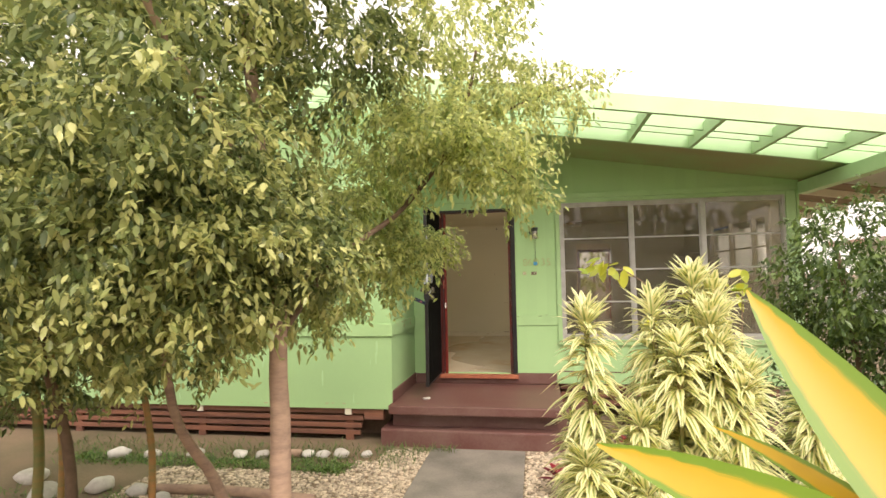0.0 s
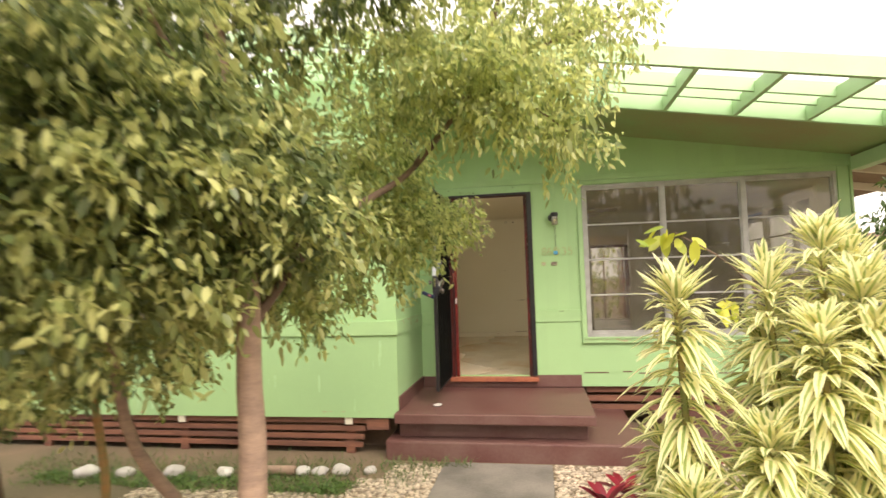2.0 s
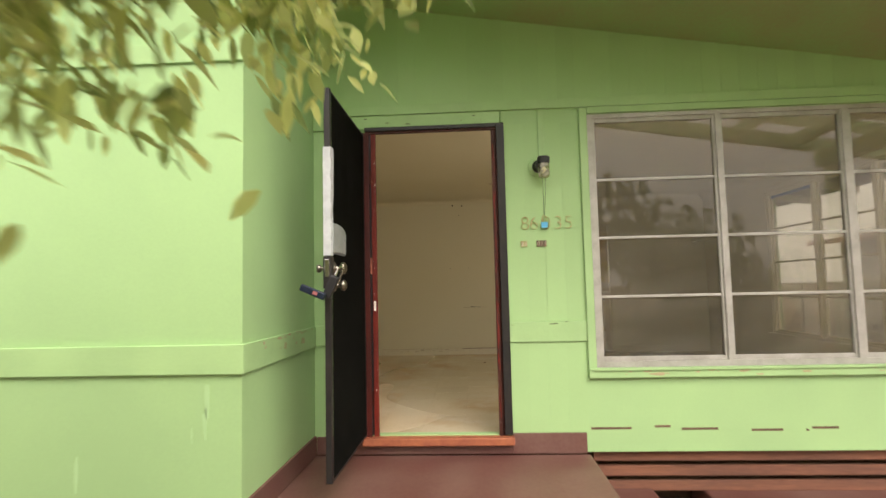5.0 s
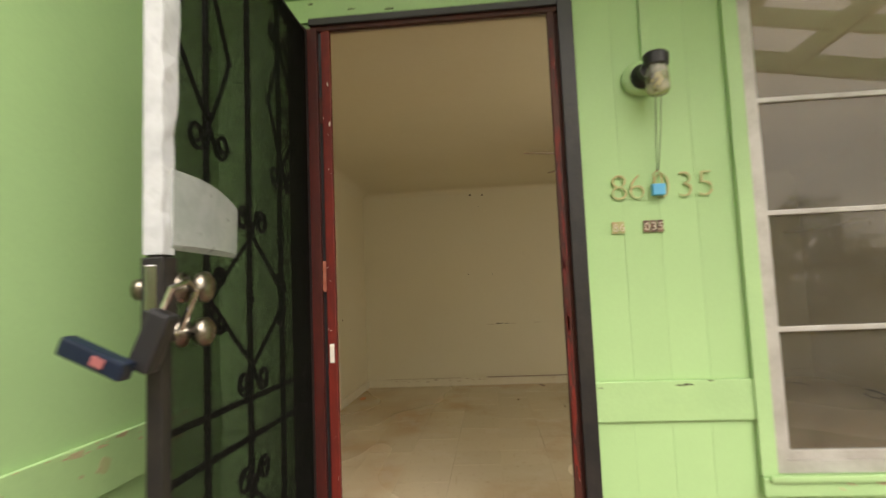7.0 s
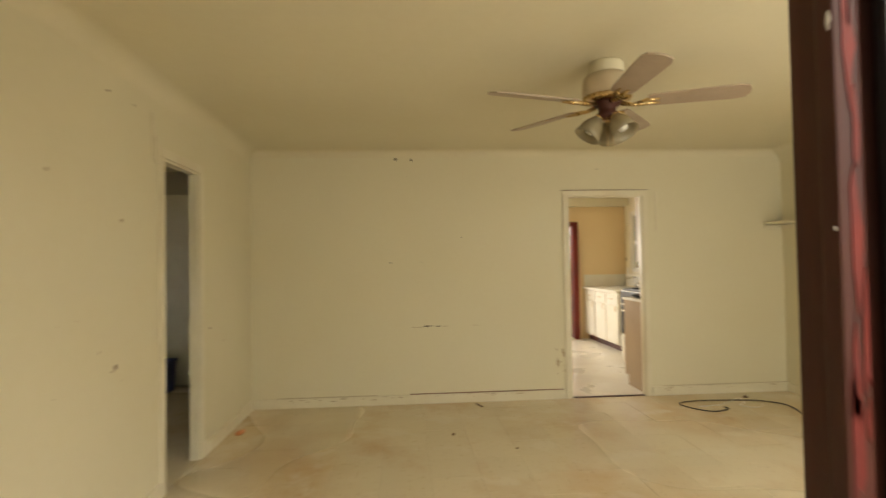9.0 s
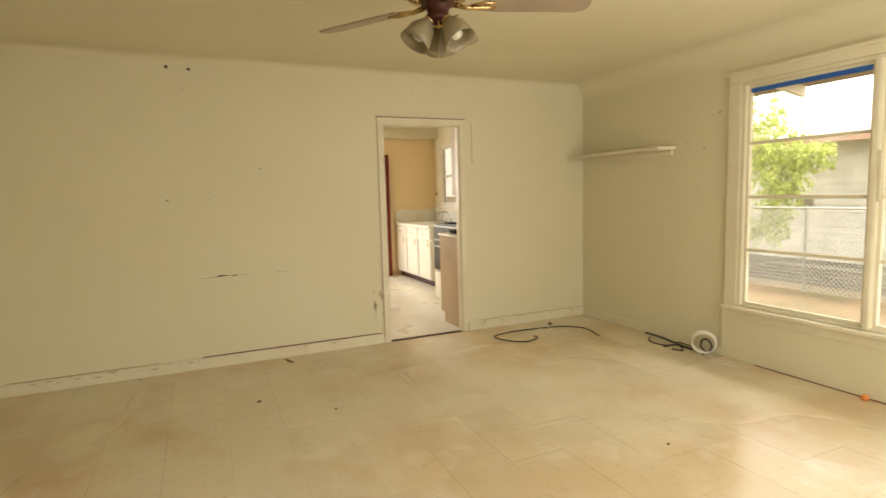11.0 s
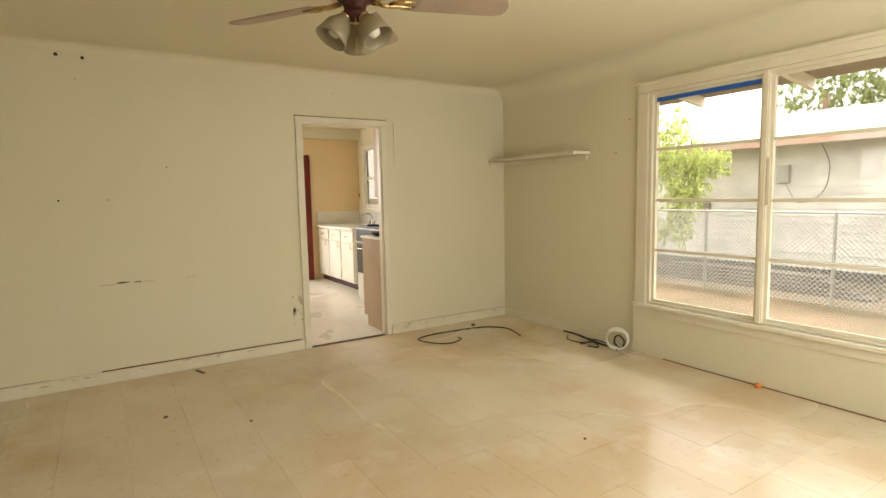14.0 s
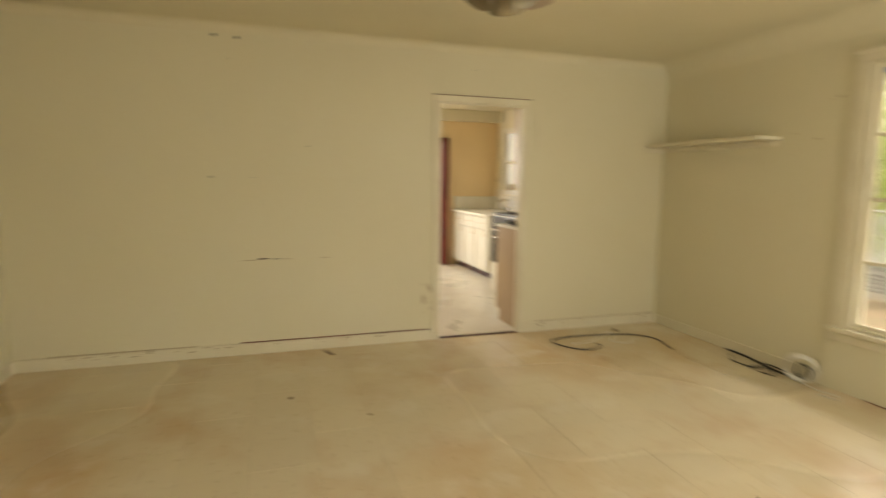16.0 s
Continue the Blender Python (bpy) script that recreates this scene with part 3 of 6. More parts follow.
# ---- door openings ----
def casing(name, axis, at, a0, a1, z1, w, t, mat, label):
    c = tagged(thing(name, Matrix(), label, "door frame"), kind="structure")
    rows = [(a0 - w, a0, FL, z1), (a1, a1 + w, FL, z1), (a0 - w - 0.004, a1 + w + 0.004, z1, z1 + w)]
    for k, (p, q, lo, hi) in enumerate(rows):
        r = (p, q, at - t, at, lo, hi) if axis == "x" else (at, at + t, p, q, lo, hi)
        part("head" if k == 2 else "jamb", boxes(r, bevel=0.003), mat, c)
    return c


c = casing("door_kitchen", "x", YB - 0.001, KD[0], KD[1], KD[3], 0.05, 0.016, TRIM, "cream cased opening to the kitchen, no door")
part("lining", wall_cut("x", YB + 0.001, 0.058, KD[0] - 0.001, KD[1] + 0.001, FL, KD[3] + 0.001, [(KD[0] + 0.012, KD[1] - 0.012, FL - 1, KD[3] - 0.012)]), TRIM, c)
part("threshold", boxes((KD[0] + 0.013, KD[1] - 0.013, YB - 0.005, YB + 0.03, FL, FL + 0.008), bevel=0.002), DARK_JAMB, c, "dark worn threshold strip")
c = casing("door_hall", "y", XL + 0.001, LD[0], LD[1], LD[3], 0.055, 0.016, TRIM, "cream cased opening to a dark hall")
part("lining", wall_cut("y", XL - 0.059, 0.058, LD[0] - 0.001, LD[1] + 0.001, FL, LD[3] + 0.001, [(LD[0] + 0.012, LD[1] - 0.012, FL - 1, LD[3] - 0.012)]), TRIM, c)

c = tagged(thing("door_front", Matrix(), "dark red worn timber door frame without its door", "door frame"), kind="structure")
part("west_casing", boxes((-0.061, -0.002, -0.024, -0.0015, 0.55, 2.612), bevel=0.003), material("dark_red_paint", (0.085, 0.014, 0.01), 0.5, (0.04, 0.01, 0.008), 7, 0.9, 50, 0.3, stretch=(1, 1, 0.3), spec=0.3), c, "dark red casing board")
part("west_jamb", boxes((-0.029, 0.012, 0.001, 0.066, 0.55, 2.628), bevel=0.003), RED_JAMB, c, "bright red chipped jamb")
part("west_stop", boxes((0.0125, 0.045, -0.02, 0.002, 0.551, 2.60), bevel=0.003), RED_JAMB, c, "bright red chipped stop")
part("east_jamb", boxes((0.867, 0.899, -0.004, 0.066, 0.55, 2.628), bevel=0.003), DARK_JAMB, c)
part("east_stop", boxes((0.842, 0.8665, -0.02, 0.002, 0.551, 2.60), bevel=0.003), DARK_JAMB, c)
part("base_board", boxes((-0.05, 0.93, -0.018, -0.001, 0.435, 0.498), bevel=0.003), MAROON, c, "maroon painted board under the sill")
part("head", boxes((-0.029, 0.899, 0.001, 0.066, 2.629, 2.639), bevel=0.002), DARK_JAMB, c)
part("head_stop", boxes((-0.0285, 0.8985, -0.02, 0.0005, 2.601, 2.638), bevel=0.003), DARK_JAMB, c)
part("screen_frame", boxes((0.878, 0.93, -0.034, -0.0205, 0.56, 2.645), bevel=0.003), IRON, c, "black iron strip")
part("screen_frame", boxes((-0.03, 0.877, -0.034, -0.0205, 2.618, 2.645), bevel=0.003), IRON, c, "black iron strip")
part("screen_frame", boxes((-0.112, -0.062, -0.03, -0.015, 0.56, 2.63), bevel=0.003), IRON, c, "black iron strip")
part("sill", boxes((-0.06, 0.94, -0.07, 0.066, 0.50, 0.55), bevel=0.008), material("worn_sill", (0.42, 0.14, 0.06), 0.55, (0.25, 0.07, 0.04), 6, 0.9, 40, 0.3), c, "orange-brown worn timber sill")
for z in (0.75, 2.25):
    part("hinge", boxes((-0.001, 0.0118, -0.014, -0.0062, z, z + 0.1), bevel=0.002), DARK_JAMB, c)
# black strip laid in the groove to paint its shade
part("rebate_shade", boxes((-0.0015, 0.012, -0.006, -0.0025, 0.56, 2.6)), BLACK, c, "black strip painted in for shade in the groove")
part("latch_plate", boxes((-0.001, 0.0118, -0.017, -0.0062, 1.635, 1.745), bevel=0.002), material("faded_red_metal", (0.3, 0.09, 0.055), 0.5, (0.4, 0.16, 0.1), 25, 0.8, 60, 0.2), c, "worn red latch plate")
part("strike", boxes((0.02, 0.036, -0.0225, -0.0195, 1.385, 1.45), bevel=0.001), WHITE, c)

# back door of the kitchen, red frame, open to the yard
c = tagged(thing("door_back", Matrix(), "red painted back door standing open to the yard", "door"), kind="structure")
part("jamb", boxes((BD[1] - 0.02, BD[1] + 0.075, YK -0.080, YK +0.080, FL, BD[3]), bevel=0.004), RED_JAMB, c)
part("jamb", boxes((BD[0] - 0.01, BD[0] + 0.05, YK -0.080, YK +0.080, FL, BD[3]), bevel=0.004), RED_JAMB, c)
part("head", boxes((BD[0] - 0.01, BD[1] + 0.075, YK -0.070, YK +0.075, BD[3] - 0.05, BD[3] + 0.02), bevel=0.004), RED_JAMB, c)
part("sill", boxes((BD[0], BD[1] - 0.021, YK -0.060, YK +0.140, FL - 0.05, FL + 0.02), bevel=0.005), WHITE, c)
part("leaf", boxes((BD[1] - 0.07, BD[1] - 0.03, YK +0.100, YK +0.890, FL + 0.03, BD[3] - 0.06), bevel=0.004), material("gloss_red_door", (0.42, 0.06, 0.03), 0.2, (0.3, 0.04, 0.02), 4, 0.6, 40, 0.05), c, "glossy red door leaf")

# ---- baseboards and small wall marks ----
trim("baseboard", [(XL + 0.001, KD[0] - 0.056, YB - 0.02, YB - 0.001, FL, FL + 0.085), (KD[1] + 0.056, XR - 0.001, YB - 0.02, YB - 0.001, FL, FL + 0.085),
                   (XL + 0.001, XL + 0.02, LD[1] + 0.06, YB - 0.021, FL, FL + 0.085), (XL + 0.001, XL + 0.02, 0.08, LD[0] - 0.06, FL, FL + 0.085),
                   (XR - 0.014, XR - 0.001, 2.89, YB - 0.021, FL, FL + 0.08)], TRIM, 0.004, "cream painted baseboard")

# ---- things at the front door ----
OLDBRASS = material("tarnished_brass", (0.4, 0.37, 0.31), 0.3, (0.13, 0.11, 0.085), 30, 0.9, 80, 0.2, metal=1.0)
gate = thing("security_gate", pose(-0.05, 0, 0), "black iron scrollwork security gate with screen, standing open", "gate")
G0, G1, Z0, Z1 = -0.915, -0.035, 0.56, 2.60
for r in ((G0, G0 + 0.035), (G1 - 0.035, G1)):
    part("stile", boxes((-0.016, 0.016, r[0], r[1], Z0, Z1), bevel=0.003), IRON, gate)
for z, t in ((Z0, 0.03), (1.25, 0.014), (1.35, 0.014), (Z1 - 0.035, 0.03)):
    part("rail", boxes((-0.014 if t > 0.02 else -0.006, 0.014 if t > 0.02 else 0.006, G0 + 0.035, G1 - 0.035, z, z + t), bevel=0.002), IRON, gate)
BARS = (-0.72, -0.50, -0.28)
for y in BARS:
    part("bar", boxes((-0.006, 0.006, y - 0.0065, y + 0.0065, Z0 + 0.03, 1.25)), IRON, gate)
    part("bar", boxes((-0.006, 0.006, y - 0.0065, y + 0.0065, 1.264, 1.35)), IRON, gate)
    part("bar", boxes((-0.006, 0.006, y - 0.0065, y + 0.0065, 1.364, Z1 - 0.035)), IRON, gate)


def curl(y, z, side, up, r=0.036):
    """A C-scroll that springs from a bar at (y, z), swings out and rolls in."""
    pts = [(0.008, y, z), (0.009, y + side * 0.012, z + up * 0.03)]
    cy, cz = y + side * (0.02 + r), z + up * 0.035
    for k in range(18):
        a = math.pi - k / 17 * 1.55 * 2 * math.pi * 0.8
        q = r * (1 - 0.62 * k / 17)
        pts.append((0.009, cy + side * q * math.cos(a), cz + up * q * math.sin(a)))
    part("scroll", tube(bmesh.new(), pts, [0.006] * (len(pts) - 1) + [0.0085], 6), IRON, gate, smooth=True)


def lozenge(yc, z0, z1, half0, half1, nodes=True):
    zm = (z0 + z1) / 2
    for s, hw in ((-1, half0), (1, half1)):
        if not hw:
            continue
        for e in (z0, z1):
            part("lozenge", tube(bmesh.new(), smooth_path([(0.008, yc, e), (0.008, yc + s * hw * 0.45, e + (zm - e) * 0.42), (0.008, yc + s * hw, zm)], 4), 0.006, 6), IRON, gate, smooth=True)
        if nodes:
            for up in (-1, 1):
                curl(yc + s * hw, zm + up * 0.02, -s, up, 0.024)
        curl(yc, z1 + 0.005, s, 1)
        curl(yc, z0 - 0.005, s, -1)
    part("boss", lathe(bmesh.new(), [(0.0, -0.012), (0.011, -0.006), (0.011, 0.006), (0.0, 0.012)], Matrix.Translation((0.004, yc, zm)), 10), IRON, gate, smooth=True)


lozenge(BARS[1], 1.445, 1.788, 0.22, 0.226)
lozenge(BARS[1], 0.78, 1.12, 0.22, 0.226)
lozenge(BARS[2], 2.03, 2.4, 0.1, 0.16, False)
lozenge(BARS[0], 2.03, 2.4, 0.16, 0.1, False)
WV, WF = [], []
for axis, lo, hi, a, b in ((1, G0 + 0.03, G1 - 0.03, Z0 + 0.02, Z1 - 0.02), (2, Z0 + 0.02, Z1 - 0.02, G0 + 0.03, G1 - 0.03)):
    for k in range(int((hi - lo) / 0.0022)):
        c, i = lo + 0.0022 * k, len(WV)
        for e in (a, b):
            for dx, dc in ((0.0, -0.00036), (0.00036, 0.00036), (-0.00036, 0.00036)):
                WV.append((dx + 0.0175, c + dc, e) if axis == 1 else (dx + 0.0184, e, c + dc))
        WF += [(i, i + 1, i + 4, i + 3), (i + 1, i + 2, i + 5, i + 4), (i + 2, i, i + 3, i + 5)]
me = bpy.data.meshes.new("screen")
me.from_pydata(WV, [], WF)
me.materials.append(material("screen_wire", (0.006, 0.0065, 0.0055), 0.7, spec=0.1))
screen = new("screen", me)
screen.parent = gate
tagged(screen, "dark woven insect screen", kind="stuff")
bm = boxes((-0.022, 0.024, G0 - 0.008, G0 + 0.04, 1.54, 1.705), bevel=0.004)
part("lock_case", bm, IRON, gate)
for z, r in ((1.645, 0.032), (1.555, 0.03)):
    bm = lathe(bmesh.new(), [(r, 0), (r, 0.006), (0.012, 0.012), (0.012, 0.03), (r * 0.9, 0.04), (r, 0.055), (r * 0.6, 0.065)], Matrix.Translation((0.018, G0 + 0.06, z)) @ pose(0, 0, 0, 0, 90, 0), 16)
    part("door_knob" if z > 1.6 else "deadbolt", bm, OLDBRASS, gate, "tarnished brass lock", smooth=True)
bm = lathe(bmesh.new(), [(0.024, 0), (0.024, 0.006), (0.01, 0.012), (0.01, 0.025), (0.022, 0.035), (0.022, 0.05)], Matrix.Translation((-0.018, G0 + 0.05, 1.645)) @ pose(0, 0, 0, 0, -90, 0), 16)
part("door_knob", bm, OLDBRASS, gate, "tarnished brass knob", smooth=True)
part("keyhole_plate", boxes((-0.012, 0.012, G0 - 0.012, G0 - 0.001, 1.6, 1.69), bevel=0.003), CHROME, gate, "brass edge plate")
# taped stile
bm = bmesh.new()
prev = None
for k in range(15):
    z = 1.71 + 0.57 * k / 14
    w = 0.022 + 0.012 * math.sin(k * 1.7) * 0.3 + (0.05 * (k / 14) if k > 6 else 0.0) * 0.6
    ring = [bm.verts.new(p) for p in ((-0.02, G0 - 0.004, z), (0.021 + 0.003 * math.sin(k * 2.3), G0 - 0.005, z), (0.023, G0 + 0.012 + w * 0.8, z), (-0.02, G0 + 0.02, z))]
    if prev:
        for i in range(4):
            bm.faces.new((prev[i], prev[(i + 1) % 4], ring[(i + 1) % 4], ring[i]))
    else:
        bm.faces.new(ring[::-1])
    prev = ring
bm.faces.new(prev)
part("tape_wrap", bm, WHITE_TAPE, gate, "wrinkled white tape round the stile")
bm = bmesh.new()
prev = None
for k in range(8):
    y = G0 + 0.02 + 0.27 * k / 7
    bulge = 0.026 + 0.012 * math.sin(k / 7 * math.pi)
    ring = [bm.verts.new(p) for p in ((0.02, y, 1.72), (bulge, y, 1.73), (bulge + 0.003, y, 1.88 - 0.0008 * k * k), (0.02, y, 1.885 - 0.0008 * k * k))]
    if prev:
        for i in range(4):
            bm.faces.new((prev[i], prev[(i + 1) % 4], ring[(i + 1) % 4], ring[i]))
    else:
        bm.faces.new(ring[::-1])
    prev = ring
bm.faces.new(prev)
CLEAR_TAPE = material("clouded_tape", (0.5, 0.53, 0.52), 0.3, (0.36, 0.4, 0.39), 14, 0.8, 50, 0.4)
_t = CLEAR_TAPE.node_tree
_tr, _ms = _t.nodes.new("ShaderNodeBsdfTransparent"), _t.nodes.new("ShaderNodeMixShader")
_ms.inputs[0].default_value = 0.5
_t.links.new(_tr.outputs[0], _ms.inputs[1])
_t.links.new(_t.nodes["Principled BSDF"].outputs[0], _ms.inputs[2])
_t.links.new(_ms.outputs[0], _t.nodes["Material Output"].inputs[0])
part("tape_patch", bm, CLEAR_TAPE, gate, "clouded plastic tape patch over the lock")
box_lock = thing("key_lockbox", pose(-0.02, -0.94, 1.55), "black key lockbox with a dark blue flap hanging from the gate", "lockbox")
part("body", boxes((-0.022, 0.022, -0.04, -0.0, -0.06, 0.055), bevel=0.008), BLACK, box_lock)
part("shackle", tube(bmesh.new(), [(0, -0.03, 0.06), (0, -0.03, 0.1), (0.005, 0.0, 0.115), (0.01, 0.035, 0.1), (0.012, 0.035, 0.02)], 0.006, 8), CHROME, box_lock)
part("flap", boxes((-0.13, -0.0, -0.075, -0.041, -0.075, -0.04), bevel=0.006), material("navy_plastic", (0.006, 0.014, 0.035), 0.4), box_lock, "dark blue flap")
part("sticker", boxes((-0.06, -0.035, -0.078, -0.0755, -0.065, -0.048)), material("red_sticker", (0.35, 0.12, 0.12), 0.5), box_lock, "red and white sticker")
box_lock.rotation_euler = (0, radians(24), 0)

# porch lamp: jar on a black round base
lamp = thing("porch_lamp", pose(1.17, -0.015, 2.33), "jar-shaped glass porch lamp on a black fitting", "lamp")
part("wall_plate", lathe(bmesh.new(), [(0.062, 0), (0.062, 0.008), (0.05, 0.016)], pose(-0.02, 0, 0, 90), 24), GREEN_TRIM, lamp, smooth=False)
part("socket", lathe(bmesh.new(), [(0.042, 0.014), (0.042, 0.03), (0.028, 0.05), (0.024, 0.075)], pose(-0.015, 0, 0, 90), 20), BLACK, lamp)
part("cap", lathe(bmesh.new(), [(0.028, -0.005), (0.04, 0.0), (0.042, 0.035), (0.036, 0.042)], pose(0.012, -0.085, 0.01), 20), BLACK, lamp)
JAR = clear_glass("jar_glass", (0.75, 0.72, 0.52), 0.15, 0.55)
part("jar", lathe(bmesh.new(), [(0.034, -0.004), (0.038, -0.02), (0.038, -0.085), (0.03, -0.098), (0.012, -0.1)], pose(0.012, -0.085, 0.01), 24), JAR, lamp, "cloudy yellowed jar", smooth=True)
part("bulb", lathe(bmesh.new(), [(0.01, -0.003), (0.012, -0.03), (0.022, -0.05), (0.02, -0.07), (0.006, -0.078)], pose(0.012, -0.085, 0.01), 16), WHITE, lamp, smooth=True)
cable = thing("surface_cable", Matrix(), "green painted wooden cable cover up the wall to the lamp", "cable")
part("raceway", boxes((1.163, 1.201, -0.016, -0.001, 2.385, 2.733), bevel=0.002), GREEN_TRIM, cable)
tag = thing("padlock_tag", Matrix(), "small blue padlock hanging on a cord below the lamp", "padlock")
part("cord", tube(bmesh.new(), [(1.172, -0.1, 2.24), (1.178, -0.06, 2.12), (1.182, -0.03, 2.0)], 0.0015, 5), BLACK, tag)
part("cord", tube(bmesh.new(), [(1.19, -0.1, 2.24), (1.192, -0.06, 2.12), (1.186, -0.03, 2.0)], 0.0015, 5), BLACK, tag)
part("shackle", tube(bmesh.new(), [(1.17, -0.022, 1.95), (1.17, -0.022, 1.99), (1.183, -0.022, 2.002), (1.196, -0.022, 1.99), (1.196, -0.022, 1.95)], 0.0025, 8), BRASS, tag)
part("body", boxes((1.161, 1.205, -0.033, -0.012, 1.915, 1.955), bevel=0.004), material("blue_padlock", (0.1, 0.42, 0.7), 0.4), tag, "blue padlock body")
NUM = material("gold_number", (0.46, 0.35, 0.17), 0.5, (0.38, 0.55, 0.24), 30, 0.8, 90, 0.2, metal=0.2)


def numeral(ch, x, z, h, parent):
    cu = bpy.data.curves.new("numeral", "FONT")
    cu.body, cu.size, cu.extrude, cu.bevel_depth, cu.bevel_resolution = ch, h * 1.42, 0.0008, 0.0008, 0
    cu.offset = -0.032 * h
    ob = bpy.data.objects.new("tmp", cu)
    scene.collection.objects.link(ob)
    bpy.context.view_layer.update()
    me = bpy.data.meshes.new_from_object(ob.evaluated_get(bpy.context.evaluated_depsgraph_get()))
    bpy.data.objects.remove(ob)
    me.materials.clear()
    me.materials.append(NUM)
    o = new("numeral", me)
    o.matrix_world = pose(x, -0.0105, z, 90)
    o.parent = parent
    return o


PALEN = material("pale_numeral", (0.75, 0.7, 0.58), 0.5, (0.5, 0.4, 0.26), 60, 0.8, 90, 0.2)
plate = thing("house_number", Matrix(), "worn gold house number 86 035 on the wall", "house number")
for ch, x in (("8", 1.022), ("6", 1.082), ("0", 1.165), ("3", 1.245), ("5", 1.313)):
    numeral(ch, x, 1.907, 0.092, plate)
sign = thing("wall_plaque", Matrix(), "two tiny weathered plaques reading 86 and 035", "plaque")
DARKP = material("dark_bronze_tile", (0.07, 0.04, 0.025), 0.5, (0.3, 0.2, 0.12), 60, 0.9, 120, 0.3)
for k, (ch, x) in enumerate((("8", 1.022), ("6", 1.044), ("0", 1.128), ("3", 1.151), ("5", 1.174))):
    pq = part("plaque", boxes((x, x + 0.0215, -0.0095, -0.0052, 1.791, 1.833), bevel=0.002), DARKP if k > 1 else NUM, sign)
    o = numeral(ch, x + 0.003, 1.7985, 0.027, pq)
    o.matrix_world = pose(x + 0.003, -0.0102, 1.7985, 90)
    o.data.materials.clear()
    o.data.materials.append(PALEN)
# floodlight under the west eave
flood = thing("flood_light", pose(-0.3, -0.9, 3.12), "small black floodlight on the corner", "floodlight")
part("lamp_head", lathe(bmesh.new(), [(0.03, 0), (0.045, 0.03), (0.055, 0.11), (0.05, 0.115)], pose(0, 0, 0, 130, 0, 20), 16), BLACK, flood)
part("arm", tube(bmesh.new(), [(-0.13, 0.0, 0.05), (-0.06, 0, 0.05), (0, 0, 0)], 0.012, 8), BLACK, flood)

# slots in the wall below the windows
vents = thing("wall_slots", Matrix(), "short open slots in a row below the windows", "vent")
for a0, a1, z in ((1.44, 1.70, 0.59), (1.85, 1.95, 0.6), (2.02, 2.25, 0.583), (2.46, 2.655, 0.573), (2.80, 2.815, 0.57), (2.837, 3.0, 0.584), (3.42, 3.51, 0.59)):
    part("slot", boxes((a0, a1, -0.003, 0.001, z - 0.007, z + 0.007)), DARK_BARK, vents)
litter = thing("paper_scrap", pose(-0.05, -0.97, 0.431), "crumpled scrap of pale paper on the porch", "litter")
bm = bmesh.new()
bmesh.ops.create_icosphere(bm, subdivisions=2, radius=0.035)
for v in bm.verts:
    v.co = Vector((v.co.x * 1.3, v.co.y, v.co.z * 0.5 + 0.014)) * (1 + 0.35 * noise.noise(v.co * 60))
part("paper", bm, STONE, litter)

# ---- living room ----
fan = thing("ceiling_fan", pose(1.553, 2.312, CEIL - 0.055), "five-blade ceiling fan with brass trim and three glass shades", "ceiling fan")
BLADE = material("fan_blade", (0.42, 0.33, 0.25), 0.45, (0.34, 0.26, 0.19), 6, 0.7, 40, 0.08)
part("canopy", lathe(bmesh.new(), [(0.085, 0.054), (0.092, 0.04), (0.095, 0.0), (0.09, -0.05)], None, 24), CEILING, fan, "cream painted canopy", smooth=True)
part("motor", lathe(bmesh.new(), [(0.1, -0.012), (0.118, -0.03), (0.125, -0.055), (0.13, -0.1), (0.12, -0.135), (0.08, -0.15)], None, 28), material("ivory_motor", (0.6, 0.5, 0.35), 0.35), fan, smooth=True)
part("brass_ring", lathe(bmesh.new(), [(0.122, -0.128), (0.128, -0.135), (0.122, -0.15), (0.1, -0.155)], None, 28), BRASS, fan, smooth=True)
part("hub", lathe(bmesh.new(), [(0.07, -0.15), (0.075, -0.165), (0.05, -0.185), (0.045, -0.21), (0.06, -0.22), (0.05, -0.24), (0.02, -0.25)], None, 24), DARK_JAMB, fan, smooth=True)
for k in range(5):
    a = radians(-20.8 + 72 * k)
    m = Matrix.Rotation(a, 4, "Z") @ Matrix.Translation((0, 0, -0.165)) @ Matrix.Rotation(radians(-12), 4, "X")
    bm = bmesh.new()
    outline = [(0.2, -0.05), (0.26, -0.058), (0.62, -0.068), (0.665, -0.055), (0.68, -0.02), (0.68, 0.02), (0.665, 0.055), (0.62, 0.068), (0.26, 0.058), (0.2, 0.05)]
    top = [bm.verts.new(m @ Vector((x, y, 0.004))) for x, y in outline]
    low = [bm.verts.new(m @ Vector((x, y, -0.004))) for x, y in outline]
    bm.faces.new(top)
    bm.faces.new(low[::-1])
    for i in range(len(outline)):
        j = (i + 1) % len(outline)
        bm.faces.new((top[i], low[i], low[j], top[j]))
    part("blade", bm, BLADE, fan)
    bm = bmesh.new()
    tube(bm, [m @ Vector(p) for p in ((0.07, 0, -0.004), (0.13, 0.01, -0.012), (0.19, 0.015, -0.008), (0.26, 0.02, -0.008))], [0.012, 0.011, 0.012, 0.006], 8)
    tube(bm, [m @ Vector(p) for p in ((0.15, 0, -0.01), (0.2, -0.02, -0.008), (0.26, -0.02, -0.008))], [0.008, 0.01, 0.005], 8)
    part("blade_arm", bm, BRASS, fan, smooth=True)
SHADE = bpy.data.materials.new("frosted_shade")
SHADE.use_nodes = True
_b = SHADE.node_tree.nodes["Principled BSDF"]
_b.inputs["Base Color"].default_value = (0.4, 0.34, 0.22, 1)
